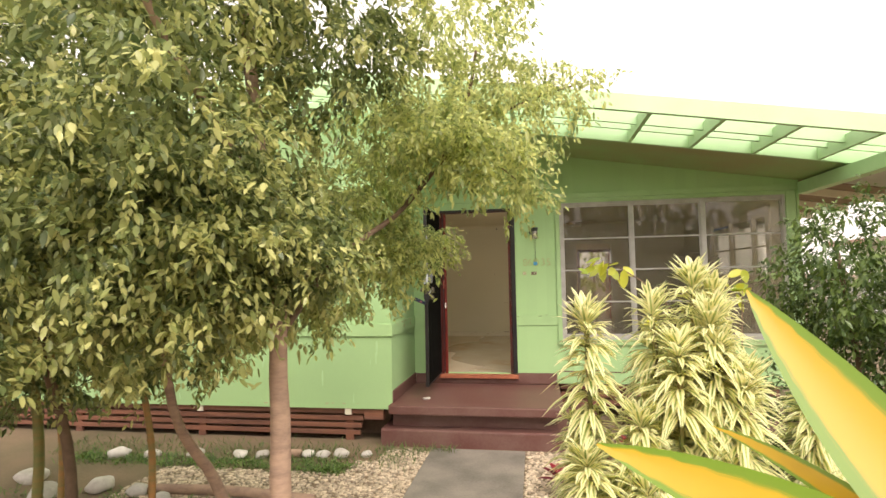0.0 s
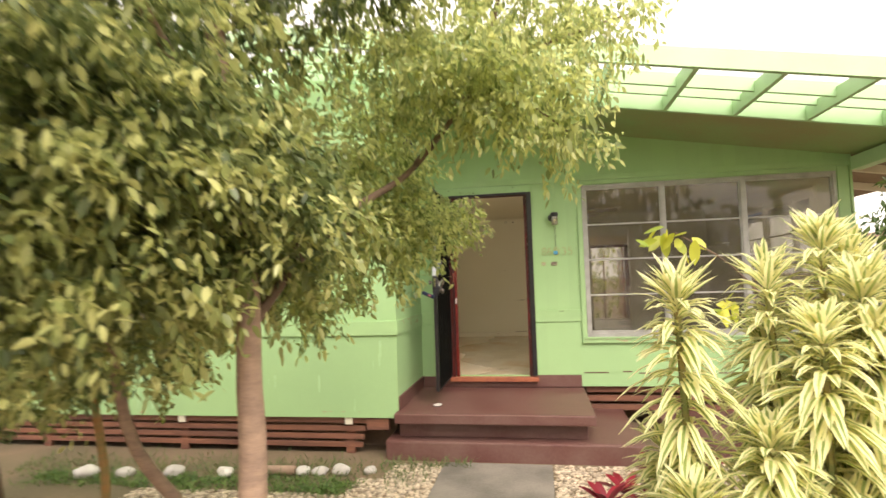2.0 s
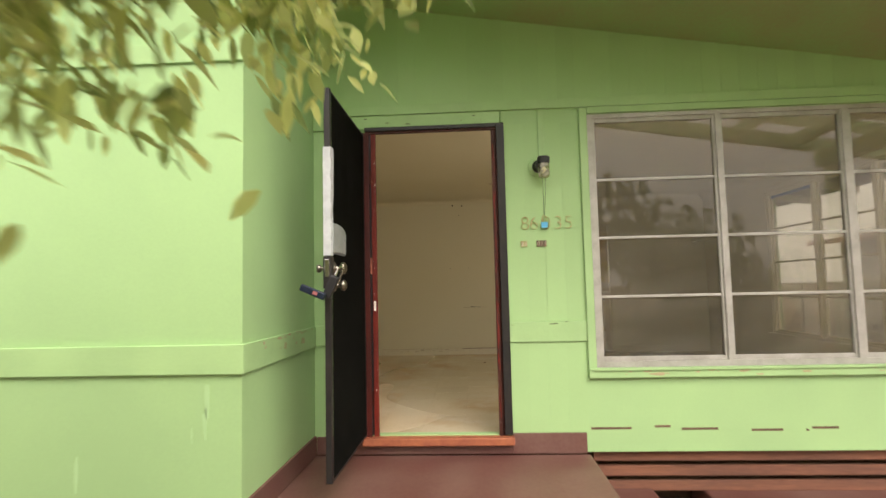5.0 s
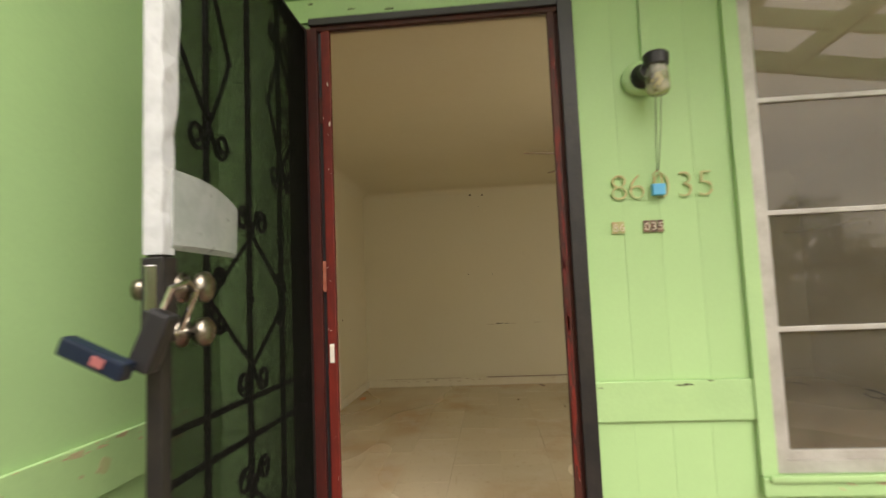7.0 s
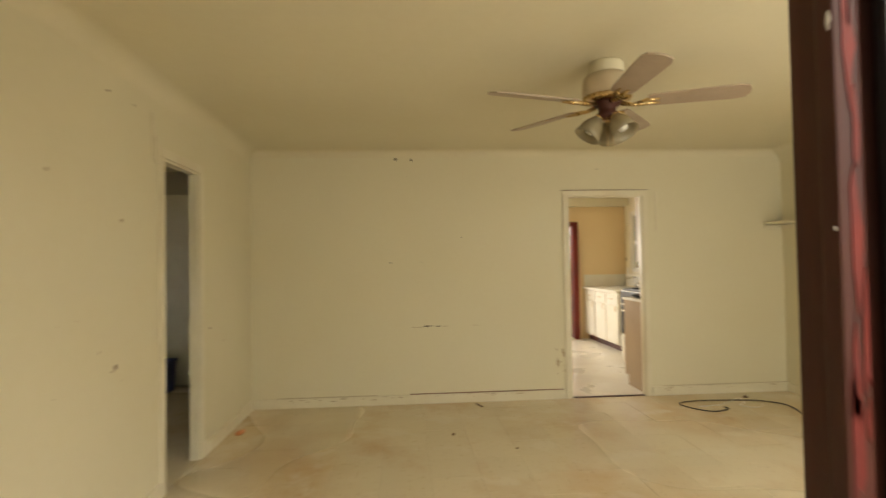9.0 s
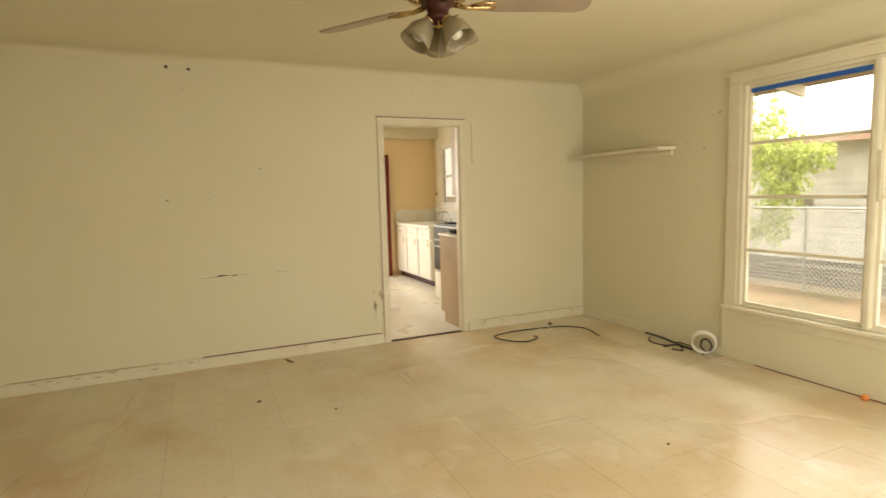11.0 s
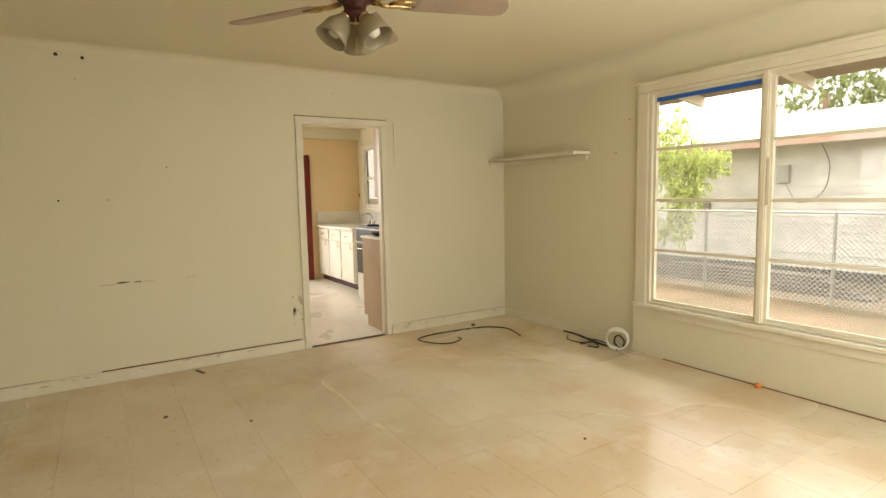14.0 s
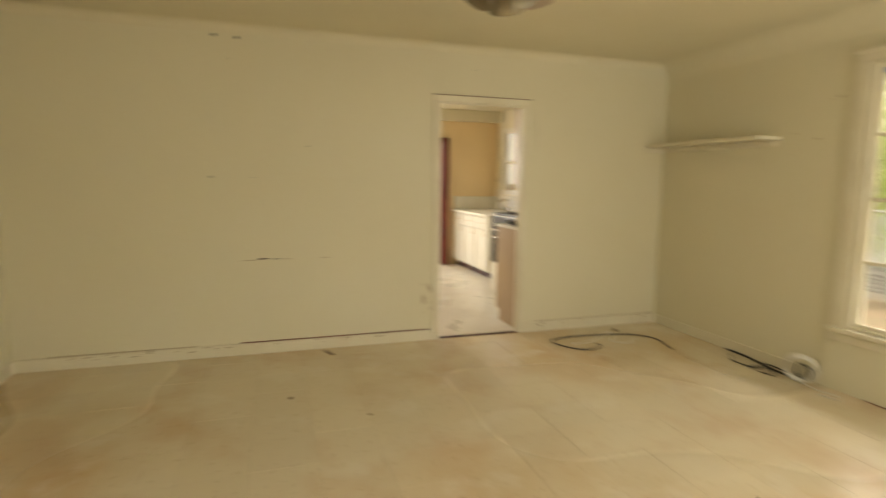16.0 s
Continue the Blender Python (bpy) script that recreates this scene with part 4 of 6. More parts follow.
_b.inputs["Roughness"].default_value = 0.25
_b.inputs["Transmission Weight"].default_value = 0.25
for k in range(3):
    m = Matrix.Translation((0, 0, -0.225)) @ Matrix.Rotation(radians(-60 + 120 * k), 4, "Z") @ pose(0.035, 0, 0, 0, 145, 0)
    bm = lathe(bmesh.new(), [(0.022, 0.02), (0.03, 0.03), (0.055, 0.07), (0.062, 0.11), (0.07, 0.14), (0.066, 0.14), (0.058, 0.11), (0.05, 0.07), (0.024, 0.035)], m, 20)
    sh = part("shade", bm, SHADE, fan, "smoky glass shade", smooth=True)
    part("bulb", lathe(bmesh.new(), [(0.012, 0.03), (0.016, 0.06), (0.028, 0.09), (0.024, 0.115), (0.006, 0.122)], m, 14), WHITE, sh, smooth=True)
    part("holder", lathe(bmesh.new(), [(0.014, -0.01), (0.02, 0.0), (0.024, 0.022), (0.018, 0.026)], m, 14), BRASS, fan, smooth=True)
for dx in (-0.012, 0.014):
    part("pull_chain", tube(bmesh.new(), [(dx, -0.03, -0.24), (dx, -0.032, -0.32), (dx, -0.03, -0.4)], 0.002, 5), BRASS, fan)

shelf = thing("wall_shelf", Matrix(), "narrow cream painted board shelf in the corner", "shelf")
part("board", boxes((XR - 0.2, XR - 0.001, 3.36, YB - 0.003, 2.125, 2.15), bevel=0.004), TRIM, shelf)
part("cleat", boxes((XR - 0.02, XR - 0.001, 3.39, YB - 0.003, 2.085, 2.124), bevel=0.003), TRIM, shelf)
part("end_cleat", boxes((XR - 0.19, XR - 0.021, YB - 0.02, YB - 0.002, 2.085, 2.124), bevel=0.003), TRIM, shelf)

marks = thing("wall_marks", Matrix(), "old screw holes, nail holes and a scraped crack in the plaster", "marks")
DARKM = material("dark_hole", (0.05, 0.035, 0.02), 0.9)
SCRAPE = material("scraped_plaster", (0.5, 0.4, 0.26), 0.9)
for x, z, r in ((0.396, 2.78, 0.013), (0.542, 2.773, 0.012), (0.49, 2.63, 0.004), (0.339, 1.822, 0.007), (0.623, 1.82, 0.004), (1.0, 2.05, 0.005), (2.3, 2.68, 0.005)):
    part("hole", lathe(bmesh.new(), [(r, -0.001), (r * 0.8, 0.0015)], pose(x, YB - 0.0005, z, 90), 8), DARKM, marks)
for x0, x1, z, w in ((0.52, 0.63, 1.224, 0.004), (0.63, 0.72, 1.232, 0.008), (0.74, 0.79, 1.229, 0.007), (0.8, 0.87, 1.228, 0.004), (1.08, 1.16, 1.23, 0.003)):
    bm = bmesh.new()
    n = 7
    up = [((x0 + (x1 - x0) * k / n), z + w * (0.4 + 0.6 * random.random()) * math.sin(math.pi * (k + 0.3) / (n + 0.6))) for k in range(n + 1)]
    dn = [(x, z - w * 0.6 * random.random() - 0.0005) for x, _ in reversed(up)]
    slab(bm, up + dn, YB - 0.0015, YB)
    part("crack", bm, DARKM if w > 0.004 else SCRAPE, marks)
conduit = thing("surface_conduit", Matrix(), "cream painted cable conduit beside the door casing", "conduit")
part("channel", boxes((2.862, 2.878, YB - 0.010, YB - 0.001, 2.085, 2.46), bevel=0.002), TRIM, conduit)
conduit = thing("surface_conduit", Matrix(), "cream painted cable conduit above the hall opening", "conduit")
part("channel", boxes((XL + 0.001, XL + 0.010, 2.62, 2.645, 2.42, 2.68), bevel=0.002), TRIM, conduit)
part("bracket", boxes((XL + 0.001, XL + 0.014, 2.655, 2.69, 2.40, 2.56), bevel=0.002), TRIM, conduit)
plates = thing("wall_holes", Matrix(), "rusty screw marks on the west wall", "marks")
for y, z, r in ((2.19, 2.66, 0.008), (2.43, 2.66, 0.007), (2.25, 1.34, 0.014), (2.22, 1.325, 0.006), (3.5, 1.38, 0.01), (3.8, 1.25, 0.005)):
    part("hole", lathe(bmesh.new(), [(r, -0.001), (r * 0.7, 0.002)], pose(XL + 0.0005, y, z, 0, 90), 8), WOOD, plates)
part("shadow_gap", boxes((KD[0] - 0.056, KD[1] + 0.056, YB - 0.013, YB - 0.001, KD[3] + 0.0505, KD[3] + 0.0555)), WOOD, marks, "dark gap over the door casing")
crackf = thing("baseboard_gap", Matrix(), "dark gap along the top of the baseboard", "crack")
part("gap", boxes((0.5, 1.93, YB - 0.012, YB - 0.001, FL + 0.086, FL + 0.092)), WOOD, crackf)
part("gap", boxes((-0.7, 0.2, YB - 0.009, YB - 0.001, FL + 0.086, FL + 0.089)), SCRAPE, crackf)
part("gap", boxes((2.9, 4.15, YB - 0.008, YB - 0.001, FL + 0.086, FL + 0.089)), SCRAPE, crackf)
part("gap", boxes((XR - 0.03, XR - 0.0225, 0.3, 2.6, FL + 0.0005, FL + 0.006)), WOOD, crackf)

BLACKC = material("black_cable", (0.02, 0.02, 0.02), 0.5)
WHITEC = material("white_cable", (0.75, 0.72, 0.65), 0.45)
c = thing("loose_cable", Matrix(), "loop of black cable lying on the floor", "cable")
z = FL + 0.005
part("cable", tube(bmesh.new(), smooth_path([(3.2, 4.05, z), (3.2, 3.99, z), (3.05, 3.93, z), (2.93, 4.02, z), (2.88, 4.2, z), (3.05, 4.27, z), (3.25, 4.27, z), (3.5, 4.24, z), (3.65, 4.19, z), (3.76, 4.03, z), (3.69, 3.76, z)], 8), 0.005, 6), BLACKC, c, smooth=True)
c = thing("loose_cable", Matrix(), "thin white cable curled on the floor", "cable")
part("cable", tube(bmesh.new(), smooth_path([(3.0, 4.09, z), (3.2, 4.12, z), (3.36, 4.22, z), (3.5, 4.31, z), (3.46, 4.17, z), (3.36, 4.07, z), (3.48, 4.0, z), (3.58, 4.1, z)], 8), 0.003, 6), WHITEC, c, smooth=True)
c = thing("loose_cable", Matrix(), "tangle of black cables on the floor by the wall", "cable")
part("cable", tube(bmesh.new(), smooth_path([(4.09, 3.62, z + 0.01), (4.06, 3.42, z + 0.02), (4.03, 3.22, z + 0.015), (4.05, 3.07, z), (4.06, 2.95, z + 0.01)], 8), 0.009, 6), BLACKC, c, smooth=True)
part("cable", tube(bmesh.new(), smooth_path([(4.04, 3.52, z), (3.94, 3.42, z), (3.95, 3.28, z), (4.02, 3.2, z + 0.012), (3.96, 3.1, z), (3.92, 3.17, z)], 8), 0.006, 6), BLACKC, c, smooth=True)
part("cable", tube(bmesh.new(), smooth_path([(3.91, 3.25, z), (3.98, 3.2, z + 0.02), (4.05, 3.22, z + 0.025), (4.06, 3.05, z + 0.01), (4.01, 2.95, z)], 8), 0.006, 6), BLACKC, c, smooth=True)
c = thing("cable_coil", pose(4.02, 2.96, FL + 0.098, 0, 0, 0), "coil of white cable standing against the wall", "cable")
for k in range(7):
    bm = bmesh.new()
    rr, tilt = 0.082 + 0.004 * (k % 3), radians(-14 + 3 * (k % 4))
    pts = []
    for i in range(29):
        a = 2 * math.pi * i / 28
        p = Vector((0.006 * k - 0.02 + 0.004 * math.sin(3 * a + k), rr * math.cos(a), rr * math.sin(a)))
        pts.append(Matrix.Rotation(tilt, 3, "Y") @ Matrix.Rotation(radians(38), 3, "Z") @ p)
    tube(bm, pts, 0.0055, 6, cap=False)
    part("turn", bm, WHITEC, c, smooth=True)
part("inner_turns", tube(bmesh.new(), [(0.03 + 0.004 * math.sin(5 * a), 0.05 * math.cos(a), 0.05 * math.sin(a) - 0.03) for a in (k * 0.42 for k in range(46))], 0.007, 6), BLACKC, c, "black cable bundled inside", smooth=True)
part("tail", tube(bmesh.new(), smooth_path([(-0.02, -0.05, -0.085), (-0.03, -0.15, -0.093), (0.0, -0.25, -0.093), (-0.05, -0.3, -0.093), (-0.09, -0.2, -0.093)], 6), 0.004, 6), WHITEC, c, smooth=True)
ball = thing("orange_bottle_cap", pose(XR - 0.055, 1.88, FL), "small orange plastic cap on the floor", "cap")
part("cap", lathe(bmesh.new(), [(0.016, 0), (0.022, 0.004), (0.02, 0.02), (0.012, 0.03), (0.004, 0.034)], None, 14), material("orange_plastic", (0.8, 0.27, 0.06), 0.5), ball, smooth=True)
peel = thing("orange_scrap", pose(-0.82, 3.85, FL), "orange scrap on the floor by the wall", "litter")
part("scrap", lathe(bmesh.new(), [(0.035, 0.0), (0.04, 0.006), (0.02, 0.014), (0.004, 0.016)], Matrix.Diagonal((0.8, 1.8, 1, 1)), 9), material("orange_stain", (0.6, 0.25, 0.1), 0.8), peel)
for x, y, n, r in ((1.118, 4.40, "wood_sliver", 0), (0.814, 3.603, "dirt_crumb", 0.012), (1.226, 3.255, "dirt_crumb", 0.008), (2.625, 2.0, "dirt_crumb", 0.008), (3.58, 4.34, "brown_knob", 0.02)):
    ob = thing(n, pose(x, y, FL, 0, 0, 20), "dark sliver of wood on the tiles" if n == "wood_sliver" else "small dark brown crumb on the tiles" if r < 0.02 else "small brown knob on the floor", "litter")
    if n == "wood_sliver":
        part("sliver", boxes((-0.012, 0.012, -0.06, 0.06, 0, 0.006), bevel=0.002), DARK_BARK, ob)
    else:
        part("crumb", lathe(bmesh.new(), [(r, 0), (r * 1.1, r * 0.5), (r * 0.4, r)], None, 7), DARK_BARK, ob)


# ---- chipped and worn paint ----
def flakes(name, label, mat, parent, axis, at, a0, a1, z0, z1, n, size, tall=1.0, out=-1):
    """Small irregular bare patches, a hair proud of the surface that they lie on."""
    bm = bmesh.new()
    for k in range(n):
        a, z = a0 + (a1 - a0) * rng.random(), z0 + (z1 - z0) * rng.random()
        r = size * (0.3 + 0.9 * rng.random() ** 2)
        m = int(rng.integers(7, 12))
        ring = []
        for i in range(m):
            w = 2 * math.pi * i / m
            q = r * (0.45 + 0.8 * rng.random())
            p = (a + q * math.cos(w), z + q * tall * math.sin(w))
            p = (min(max(p[0], a0), a1), min(max(p[1], z0), z1))
            ring.append((p[0], at, p[1]) if axis == "x" else (at, p[0], p[1]))
        off = Vector((0, out, 0)) if axis == "x" else Vector((out, 0, 0))
        top = [bm.verts.new(Vector(p) + off * 0.0009) for p in ring]
        low = [bm.verts.new(Vector(p) - off * 0.0009) for p in ring]
        bm.faces.new(top)
        for i in range(m):
            j = (i + 1) % m
            bm.faces.new((top[i], low[i], low[j], top[j]))
    ob = part(name, bm, mat, parent, label)
    ob["kind"] = "stuff"
    return ob


BARE = material("bare_scuffed_paint", (0.42, 0.36, 0.2), 0.75, (0.5, 0.4, 0.25), 20, 0.8, 60, 0.3)
OLDPINK = material("old_pink_paint", (0.5, 0.38, 0.25), 0.7, (0.4, 0.47, 0.22), 14, 0.9, 60, 0.3)
CHIPW = material("old_white_primer", (0.72, 0.66, 0.56), 0.7, (0.5, 0.42, 0.34), 25, 0.8, 60, 0.3)
wear = thing("paint_wear", Matrix(), "scuffed and flaking patches of old paint", "marks")
flakes("scuffing", "pinkish scuffed patches on the green band", OLDPINK, wear, "y", -0.381, -0.95, -0.25, 1.16, 1.28, 9, 0.026, 0.7, 1)
flakes("scuffing", "bare scuffs on the band's upper edge", BARE, wear, "y", -0.381, -1.1, -0.1, 1.267, 1.286, 22, 0.022, 0.25, 1)
flakes("flaking", "dark chips in the board over the door", DARKM, wear, "x", -0.0142, -0.35, 0.9, 2.66, 2.715, 7, 0.018, 0.18)
flakes("flaking", "dark chips along the band beside the door", DARKM, wear, "x", -0.0142, 0.92, 1.43, 1.27, 1.289, 4, 0.02, 0.2)
flakes("flaking", "bare worn window board", BARE, wear, "x", -0.0343, 1.47, 4.1, 0.925, 0.975, 26, 0.035, 0.25)
flakes("flaking", "pale chips on the red jamb", CHIPW, wear, "x", -0.0203, 0.015, 0.044, 0.62, 2.5, 14, 0.003, 2.8)
flakes("flaking", "pale chips on the dark jamb", CHIPW, wear, "y", 0.8417, -0.018, 0.0, 0.62, 2.5, 8, 0.002, 3.5, -1)
flakes("flaking", "pale chips on the dark jamb", CHIPW, wear, "x", -0.0203, 0.844, 0.865, 0.62, 2.5, 8, 0.002, 3.5)
flakes("flaking", "old red showing through the dark jamb", RED_JAMB, wear, "x", -0.0204, 0.846, 0.864, 0.62, 2.5, 40, 0.007, 9.0)
flakes("scuffing", "faint grey scuffs on the cream wall", SCRAPE, wear, "y", XL + 0.0005, 1.0, 2.5, 1.2, 2.3, 10, 0.012, 0.8, 1)
flakes("scuffing", "dirty rubs along the baseboard", SCRAPE, wear, "x", YB - 0.0203, XL + 0.1, 2.0, FL + 0.05, FL + 0.082, 30, 0.03, 0.15)
flakes("scuffing", "dirty rubs along the baseboard", SCRAPE, wear, "x", YB - 0.0203, 2.9, 4.1, FL + 0.045, FL + 0.082, 18, 0.03, 0.15)
flakes("scuffing", "peeled paint beside the kitchen opening", SCRAPE, wear, "x", YB - 0.0005, 1.87, 1.955, 0.68, 1.0, 12, 0.014, 2.2)
flakes("scuffing", "small brown scuffs under the corner shelf", SCRAPE, wear, "y", XR - 0.0005, 2.95, 3.3, 2.0, 2.5, 5, 0.014, 0.7, -1)
WASH = material("washed_green_paint", (0.44, 0.65, 0.34), 0.6, (0.39, 0.6, 0.28), 8, 0.8, 70, 0.1)
flakes("streaking", "pale vertical streaks on the lower green wall", WASH, wear, "x", -1.1512, -3.2, -0.5, 0.42, 1.1, 26, 0.017, 8.0)
flakes("staining", "small pale drips on the green wall", BARE, wear, "x", -1.1515, -3.5, -0.5, 0.38, 0.42, 14, 0.03, 0.2)

# ---- hall ----
d = tagged(thing("door_inner", Matrix(), "white painted flush door at the end of the hall", "door"), kind="structure")
part("leaf", boxes((-2.42, -1.84, 5.555, 5.597, FL + 0.02, 2.60), bevel=0.004), WHITE, d)
part("jamb", boxes((-1.835, -1.78, 5.54, 5.598, FL, 2.64), bevel=0.004), HALL_GREY, d)
for zz in (1.25, 2.0):
    part("hinge", boxes((-1.855, -1.83, 5.545, 5.554, zz, zz + 0.09), bevel=0.002), DARK_JAMB, d)
b = thing("blue_bin", pose(-2.08, 5.35, FL), "dull blue plastic bin on the hall floor", "bin")
bm = bmesh.new()
lathe(bm, [(0.14, 0.0), (0.17, 0.3), (0.18, 0.31), (0.18, 0.33), (0.165, 0.33), (0.13, 0.02)], Matrix.Rotation(radians(45), 4, "Z"), 4)
part("tub", bm, material("blue_plastic", (0.06, 0.09, 0.3), 0.5), b)

# ---- kitchen ----
def cabinet(y0, y1, x0=3.42, x1=XR - 0.01):
    c = thing("base_cabinet", pose(x0, y0, FL), "cream painted base cabinet with drawer and door", "cabinet", "kitchen base cabinets")
    w = y1 - y0
    part("body", boxes((0.02, x1 - x0, 0.0, w - 0.001, 0.09, 0.82)), WHITE, c)
    part("plinth", boxes((0.07, x1 - x0, 0.0, w - 0.001, 0.0, 0.09)), DARK_JAMB, c)
    dr = part("drawer", boxes((0.0, 0.019, 0.02, w - 0.02, 0.66, 0.80), bevel=0.005), WHITE, c)
    part("handle", tube(bmesh.new(), [(-0.001, w / 2 - 0.04, 0.73), (-0.02, w / 2 - 0.03, 0.73), (-0.02, w / 2 + 0.03, 0.73), (-0.001, w / 2 + 0.04, 0.73)], 0.005, 6), BRASS, dr)
    dd = part("door", boxes((0.0, 0.019, 0.02, w - 0.02, 0.11, 0.64), bevel=0.005), WHITE, c)
    part("handle", tube(bmesh.new(), [(-0.001, 0.07, 0.56), (-0.02, 0.07, 0.57), (-0.02, 0.07, 0.63), (-0.001, 0.07, 0.64)], 0.005, 6), BRASS, dd)
    return c


for k in range(3):
    cabinet(6.88 + 0.47 * k, 6.88 + 0.47 * (k + 1))
wt = thing("worktop", Matrix(), "white laminate worktop with a raised back edge", "worktop")
part("top", boxes((3.39, XR - 0.01, 6.86, YK - 0.005, FL + 0.821, FL + 0.855), bevel=0.006), WHITE, wt)
part("upstand", boxes((3.42, XR - 0.01, YK - 0.03, YK - 0.003, FL + 0.856, FL + 1.05), bevel=0.004), WHITE, wt)
TILEW = material("white_wall_tile", (0.82, 0.82, 0.8), 0.25, per_object=0.04)
sp = tagged(thing("tile_splashback", Matrix(), "white glazed tiles above the worktop", "tiles"), kind="structure")
ti = bpy.data.meshes.new("tile")
bm = boxes((0, 0.008, 0.002, 0.148, 0.002, 0.148), bevel=0.0)
bm.to_mesh(ti)
bm.free()
ti.materials.append(TILEW)
for i in range(17):
    for j in range(2):
        o = new("tile", ti)
        o.location = (XR - 0.0085, 5.7 + 0.15 * i, FL + 0.86 + 0.15 * j)
        o.parent = sp
sink = thing("kitchen_tap", pose(3.95, 7.4, FL + 0.856), "chrome mixer tap on the worktop", "tap")
part("base", boxes((-0.03, 0.03, -0.1, 0.1, 0, 0.02), bevel=0.006), CHROME, sink)
part("spout", tube(bmesh.new(), smooth_path([(0, 0, 0.02), (0, 0, 0.12), (-0.06, 0, 0.17), (-0.18, 0, 0.14)], 5), 0.01, 8), CHROME, sink, smooth=True)
for s in (-0.08, 0.08):
    part("tap_handle", lathe(bmesh.new(), [(0.016, 0.02), (0.014, 0.05), (0.028, 0.055), (0.028, 0.075), (0.01, 0.08)], Matrix.Translation((0, s, 0)), 12), CHROME, sink, smooth=True)
stove = thing("cooker", pose(3.2, 5.5, FL), "white kitchen range with a black top and oven door", "cooker")
part("body", boxes((0.02, 0.56, 0.0, 0.76, 0.0, 0.90), bevel=0.006), WHITE, stove)
od = part("oven_door", boxes((-0.01, 0.019, 0.03, 0.73, 0.36, 0.72), bevel=0.006), BLACK, stove)
part("handle", tube(bmesh.new(), [(-0.011, 0.1, 0.66), (-0.04, 0.12, 0.66), (-0.04, 0.64, 0.66), (-0.011, 0.66, 0.66)], 0.008, 8), CHROME, od)
part("control_panel", boxes((-0.005, 0.019, 0.02, 0.74, 0.74, 0.89), bevel=0.005), BLACK, stove)
part("drawer", boxes((-0.008, 0.019, 0.03, 0.73, 0.06, 0.34), bevel=0.006), WHITE, stove)
part("hob", boxes((0.02, 0.56, 0.01, 0.75, 0.901, 0.925), bevel=0.006), BLACK, stove)
for i, j in ((0.15, 0.2), (0.15, 0.55), (0.42, 0.2), (0.42, 0.55)):
    part("burner", lathe(bmesh.new(), [(0.085, 0.926), (0.09, 0.94), (0.07, 0.942)], Matrix.Translation((i, j, 0)), 18), IRON, stove)
part("back_guard", boxes((0.5, 0.56, 0.01, 0.75, 0.926, 1.12), bevel=0.006), WHITE, stove)
near = thing("base_cabinet", Matrix(), "tan base cabinet backing onto the doorway wall", "cabinet")
TAN = material("tan_panel", (0.48, 0.36, 0.23), 0.5, (0.4, 0.29, 0.18), 2, 0.7, 30, 0.08)
part("side_panel", boxes((2.76, 2.78, 4.60, 5.0, FL, FL + 0.87), (2.76, 2.78, 5.0, 5.08, FL + 0.1, FL + 0.87)), TAN, near)
part("body", boxes((2.781, XR - 0.01, 4.60, 5.06, FL + 0.1, FL + 0.87)), WHITE, near)
part("plinth", boxes((2.781, XR - 0.01, 4.60, 4.99, FL, FL + 0.1)), DARK_JAMB, near)
part("top", boxes((2.75, XR - 0.01, 4.598, 5.1, FL + 0.871, FL + 0.895), bevel=0.005), WHITE, near)
hob = thing("black_tray", pose(3.05, 4.86, FL + 0.896), "black metal tray on the near worktop", "tray")
part("tray", lathe(bmesh.new(), [(0.2, 0), (0.24, 0.02), (0.25, 0.035), (0.235, 0.035), (0.19, 0.01)], Matrix.Diagonal((1.2, 0.8, 1, 1)), 20), BLACK, hob, smooth=True)
up = thing("wall_cabinet", Matrix(), "cream wall cabinet over the near worktop", "cabinet")
part("body", boxes((2.83, XR - 0.01, 4.598, 4.9, 1.80, CEIL - 0.002), bevel=0.004), TAN, up)
kitchen_beam = structure("trim_kitchen", boxes((0.96, XR - 0.002, YK - 0.16, YK - 0.002, 2.70, CEIL - 0.002)), CREAM, "cream painted beam along the kitchen wall", "beam")
pipe = thing("blind_cord", Matrix(), "thin cord hanging beside the kitchen window", "cord")
part("cord", tube(bmesh.new(), [(XR - 0.03, 8.2, 2.75), (XR - 0.03, 8.2, 1.85)], 0.004, 5), SCRAPE, pipe)
part("toggle", lathe(bmesh.new(), [(0.008, 0), (0.012, 0.02), (0.006, 0.05)], Matrix.Translation((XR - 0.03, 8.2, 1.8)), 8), DARK_JAMB, pipe)

# ---- neighbour's plot, through the east window ----
SIDING = material("grey_siding", (0.8, 0.775, 0.71), 0.7, (0.5, 0.475, 0.42), 2, 0.7, 40, 0.15, per_object=0.06)
nb = thing("neighbour_house", Matrix(), "pale weatherboard house with a rusty low roof", "house")
part("wall", boxes((12.3, 18, -4, 14, 0.22, 2.70)), SIDING, nb)
for k in range(17):
    bm = bmesh.new()
    z0 = 0.22 + 0.145 * k
    slab_pts = [(12.3, z0), (12.3, z0 + 0.145), (12.29, z0 + 0.145), (12.262, z0)]
    slab(bm, slab_pts, -4.0, 14.0)
    part("weatherboard", bm, SIDING, nb)
RUST = material("rusty_roof", (0.42, 0.2, 0.12), 0.75, (0.55, 0.5, 0.45), 1.5, 0.8, 30, 0.2)
bm = bmesh.new()
slab(bm, [(11.6, 2.64), (15.2, 3.50), (18.8, 2.64), (18.8, 2.76), (15.2, 3.62), (11.6, 2.76)], -4.5, 14.5)
part("roof", bm, material("pale_roof", (0.62, 0.6, 0.57), 0.5, (0.5, 0.4, 0.32), 1.2, 0.8, 30, 0.1), nb)
part("fascia", boxes((11.56, 11.599, -4.5, 14.5, 2.60, 2.76)), RUST, nb)
